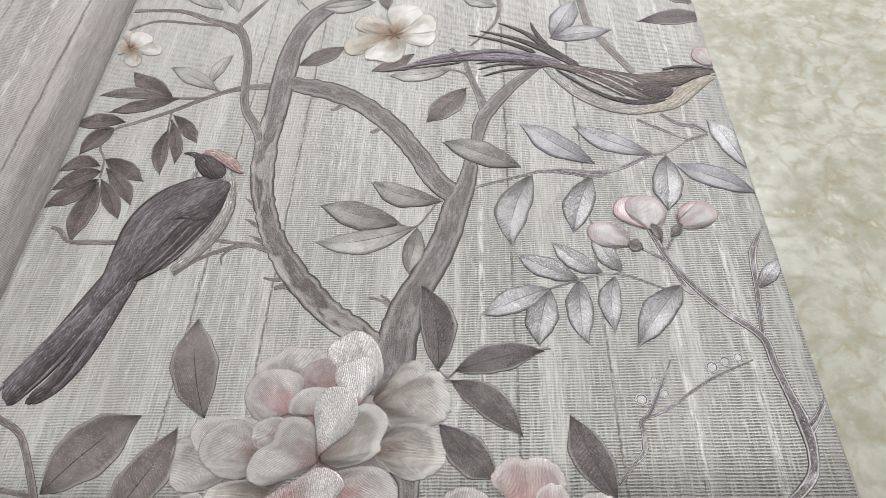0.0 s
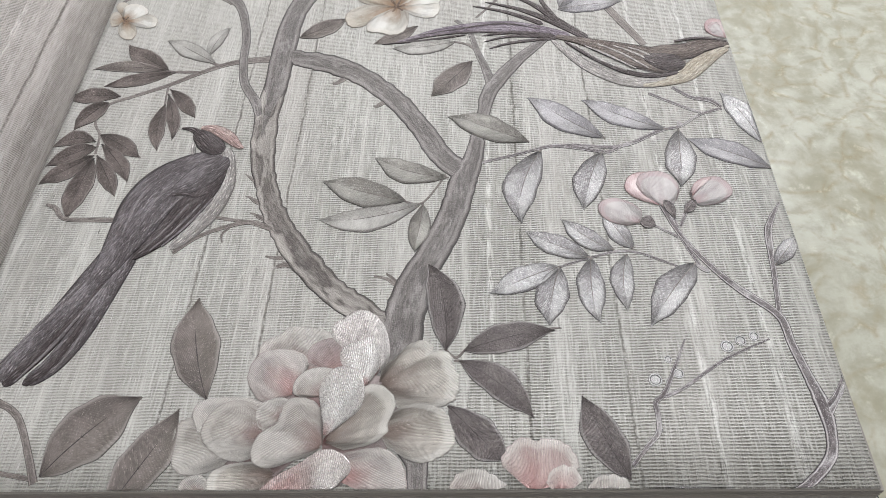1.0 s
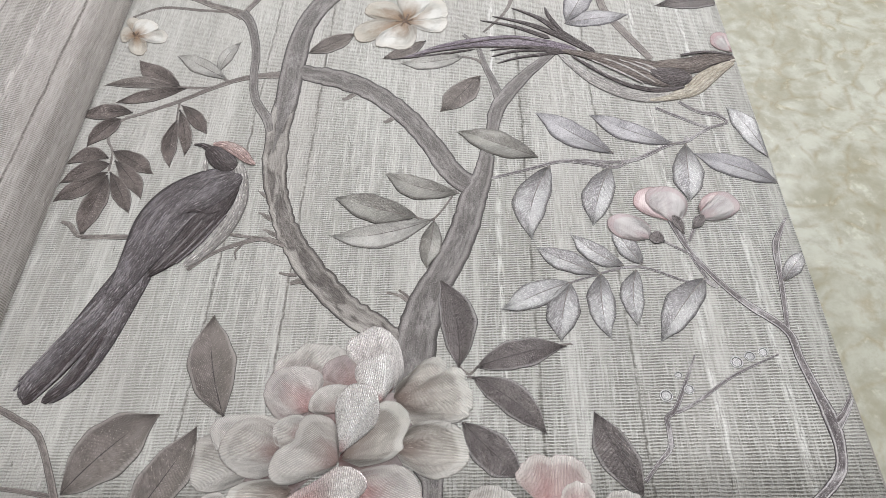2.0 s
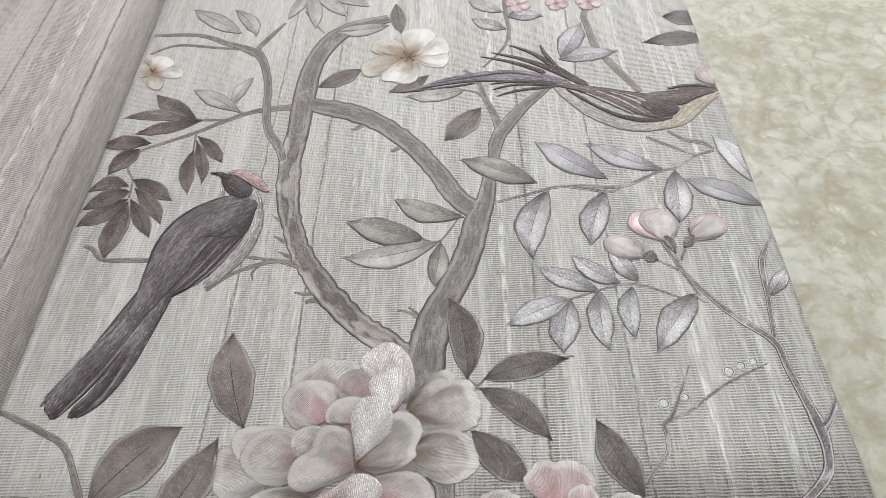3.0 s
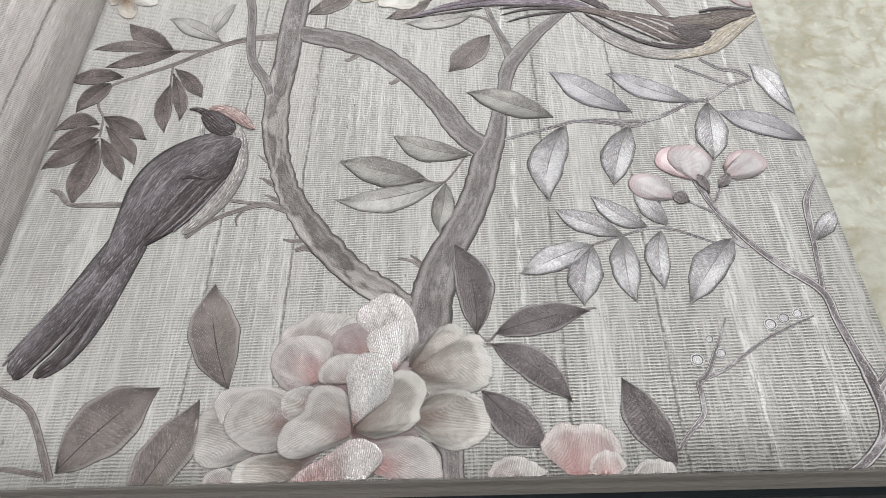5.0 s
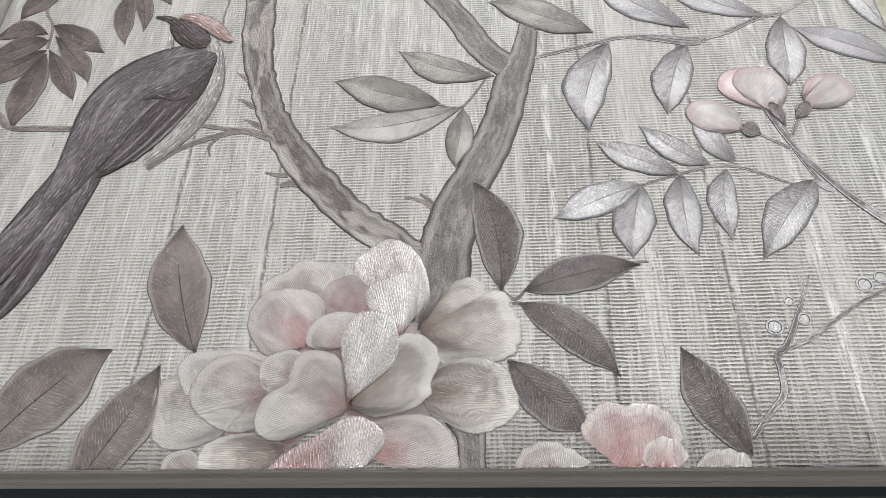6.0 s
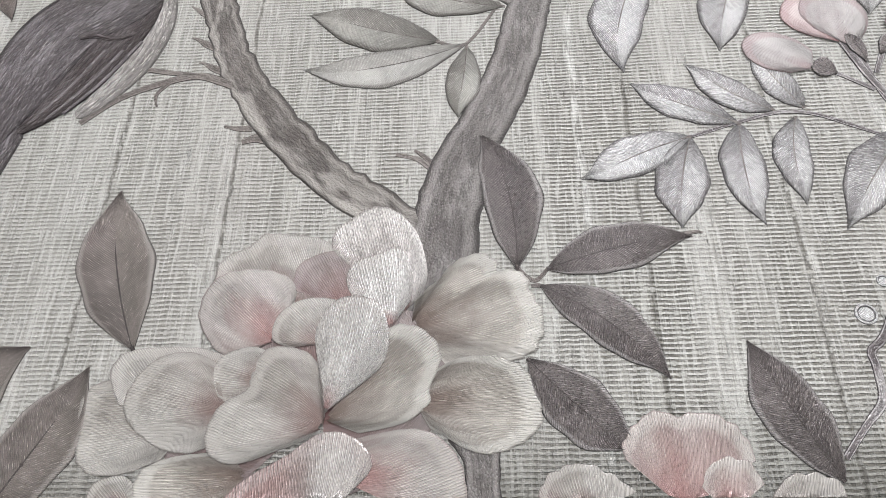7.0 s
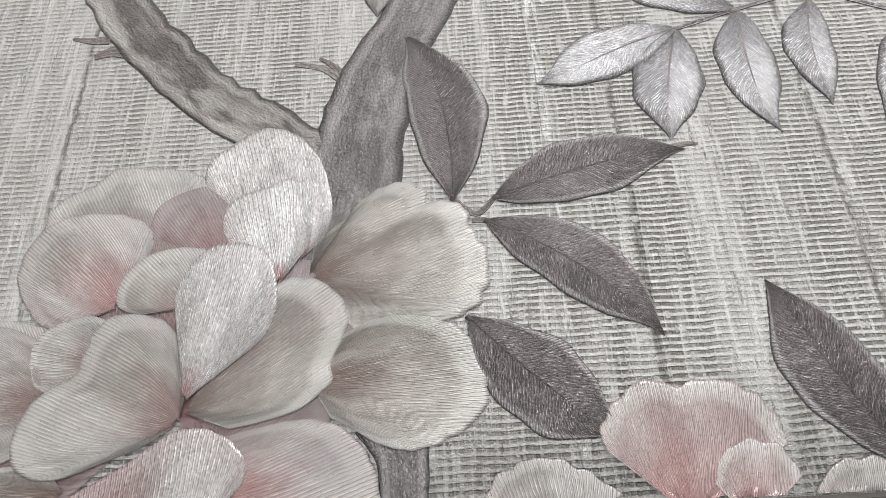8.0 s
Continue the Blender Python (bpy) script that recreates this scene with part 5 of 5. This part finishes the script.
shapes.append(("silk", stroke_mesh([(-187.8, 188.5, 2.0), (-181.7, 212.3, 2.6), (-165.6, 230.0, 2.1)], 0.3, 1.3, 6, 0.0, False)))
shapes.append(("silk", stroke_mesh([(-177.7, 180.3, 1.9), (-171.4, 203.6, 2.5), (-160.6, 218.5, 2.1)], 0.3, 1.3, 6, 0.0, False)))
shapes.append(("silk", stroke_mesh([(-187.9, 173.2, 1.4), (-184.9, 198.9, 2.0), (-177.6, 217.6, 2.1)], 0.3, 1.3, 6, 0.0, False)))
shapes.append(("silk", stroke_mesh([(-162.3, 235.6, 1.6), (-145.1, 241.7, 2.6), (-127.6, 244.4, 1.6)], 0.3, 1.3, 6, 0.0, False)))
shapes.append(("belly", stroke_mesh([(-153.5, 248.1, 3.3), (-155.4, 259.0, 3.9), (-155.1, 268.9, 2.8)], 0.5, 0.9, 6, 0.0, True)))
shapes.append(("wing", stroke_mesh([(-169.5, 277.2, 1.7), (-161.3, 275.5, 4.5), (-154.7, 271.4, 7.3)], 0.6, 1.0, 6, 0.0, True)))
shapes.append(("wing", stroke_mesh([(-156.9, 272.7, 9.2), (-148.5, 264.8, 16.8), (-140.3, 257.0, 18.2), (-130.4, 249.3, 11.8)], 0.8, 1.1, 6, 0.0, True)))
shapes.append(("crest", stroke_mesh([(-153.8, 276.3, 3.4), (-142.4, 274.4, 8.9), (-129.8, 266.2, 11.0), (-120.0, 256.5, 6.5), (-114.7, 252.6, 2.1)], 0.7, 1.5, 6, 0.0, True)))
merged("bird_relief", shapes, "plain bird-shaped relief in plum grey with a long tail")
shapes = []
shapes.append(("belly", stroke_mesh([(129.4, 365.4, 2.6), (141.1, 348.2, 7.4), (158.2, 328.1, 11.9), (180.0, 312.8, 13.8), (200.6, 307.8, 13.9), (217.6, 309.3, 10.3)], 0.8, 0.2, 6, 0.0, True)))
shapes.append(("cream", stroke_mesh([(195.1, 304.0, 3.5), (212.2, 306.2, 8.0), (230.6, 314.0, 15.3), (245.7, 327.3, 15.6), (259.3, 337.3, 10.7), (270.8, 343.9, 5.5)], 0.8, 0.35, 6, 0.0, True)))
shapes.append(("lilac", stroke_mesh([(-12.0, 368.9, 1.9), (8.9, 373.7, 5.2), (32.6, 381.4, 9.1), (64.4, 385.4, 13.2), (93.3, 383.8, 17.0), (121.3, 376.5, 14.2), (146.0, 367.2, 9.0)], 0.6, 0.3, 6, 0.0, True)))
shapes.append(("wing", stroke_mesh([(16.8, 377.9, 1.3), (53.8, 384.6, 2.0), (91.0, 388.1, 2.0), (121.6, 378.9, 1.3)], 0.3, 0.8, 6, 0.0, False)))
shapes.append(("wing", stroke_mesh([(6.3, 372.3, 1.3), (48.4, 378.5, 2.0), (90.2, 376.7, 1.9), (128.4, 370.3, 1.3)], 0.3, 0.8, 6, 0.0, False)))
shapes.append(("wing", stroke_mesh([(92.9, 431.1, 1.4), (117.1, 413.9, 4.8), (136.0, 390.9, 6.6), (161.0, 364.4, 5.0)], 0.5, 0.7, 6, 0.0, True)))
shapes.append(("wing", stroke_mesh([(75.3, 420.2, 1.4), (105.7, 407.1, 4.7), (130.6, 389.7, 6.6), (158.5, 364.6, 5.0)], 0.5, 0.7, 6, 0.0, True)))
shapes.append(("wing", stroke_mesh([(64.7, 415.0, 1.4), (94.7, 403.7, 4.0), (124.8, 385.2, 5.2)], 0.5, 0.7, 6, 0.0, True)))
shapes.append(("wing", stroke_mesh([(71.7, 373.4, 1.3), (100.5, 375.8, 3.9), (133.4, 369.1, 4.5)], 0.5, 0.7, 6, 0.0, True)))
shapes.append(("wing", stroke_mesh([(72.8, 365.3, 1.3), (97.5, 371.2, 3.2), (133.3, 367.5, 3.9)], 0.5, 0.7, 6, 0.0, True)))
shapes.append(("wing", stroke_mesh([(77.5, 356.3, 1.3), (99.5, 363.1, 3.2), (135.6, 365.7, 3.8)], 0.5, 0.7, 6, 0.0, True)))
shapes.append(("wing", stroke_mesh([(123.5, 429.2, 1.4), (126.3, 414.8, 4.1), (136.2, 392.5, 3.9)], 0.5, 0.7, 6, 0.0, True)))
shapes.append(("wing", stroke_mesh([(-14.6, 368.4, 1.3), (22.1, 371.0, 2.6), (58.8, 376.0, 1.9)], 0.5, 0.7, 6, 0.0, True)))
shapes.append(("brown", stroke_mesh([(133.3, 368.3, 5.2), (155.3, 360.2, 10.0), (181.0, 347.3, 21.2), (205.9, 334.8, 30.1), (224.2, 329.0, 25.1), (234.1, 329.7, 10.6)], 0.9, 0.7, 6, 0.0, True)))
shapes.append(("wing", stroke_mesh([(140.2, 361.4, 1.9), (162.1, 338.2, 3.6), (186.1, 320.2, 5.3), (206.7, 314.4, 5.2), (226.5, 317.2, 3.5)], 0.5, 1.2, 6, 0.0, True)))
shapes.append(("wing", stroke_mesh([(201.6, 338.1, 7.2), (215.0, 331.1, 20.3), (226.3, 327.3, 21.1), (233.1, 325.3, 8.2)], 0.6, 1.3, 6, 0.0, True)))
shapes.append(("belly", stroke_mesh([(156.9, 353.8, 1.2), (174.8, 340.2, 2.4), (194.0, 323.2, 1.8)], 0.3, 1.55, 6, 0.0, False)))
shapes.append(("belly", stroke_mesh([(167.2, 355.3, 1.2), (185.1, 342.4, 2.4), (203.6, 323.2, 1.8)], 0.3, 1.55, 6, 0.0, False)))
shapes.append(("belly", stroke_mesh([(179.4, 352.8, 1.2), (195.0, 342.4, 2.4), (209.6, 328.6, 1.8)], 0.3, 1.55, 6, 0.0, False)))
shapes.append(("belly", stroke_mesh([(191.4, 349.5, 1.2), (202.5, 342.6, 2.5), (210.7, 334.4, 1.8)], 0.3, 1.55, 6, 0.0, False)))
shapes.append(("belly", stroke_mesh([(149.4, 354.4, 1.2), (166.8, 336.3, 2.5), (186.4, 321.6, 1.8)], 0.3, 1.55, 6, 0.0, False)))
shapes.append(("brown", stroke_mesh([(208.0, 345.2, 9.8), (223.2, 342.4, 17.1), (236.9, 342.1, 19.3), (249.0, 347.2, 15.9), (262.3, 349.2, 10.7), (273.7, 347.5, 4.2)], 0.8, 0.9, 6, 0.0, True)))
shapes.append(("wing", stroke_mesh([(229.7, 354.1, 2.5), (250.3, 357.1, 3.1), (271.3, 351.5, 2.5)], 0.4, 1.6, 6, 0.0, False)))
shapes.append(("cream", stroke_mesh([(267.9, 344.2, 3.6), (273.5, 346.8, 4.2), (278.0, 347.2, 1.2)], 0.4, 1.2, 6, 0.0, True)))
merged("bird_relief", shapes, "plain bird-shaped relief with dark wing, cream breast and long lilac tail")
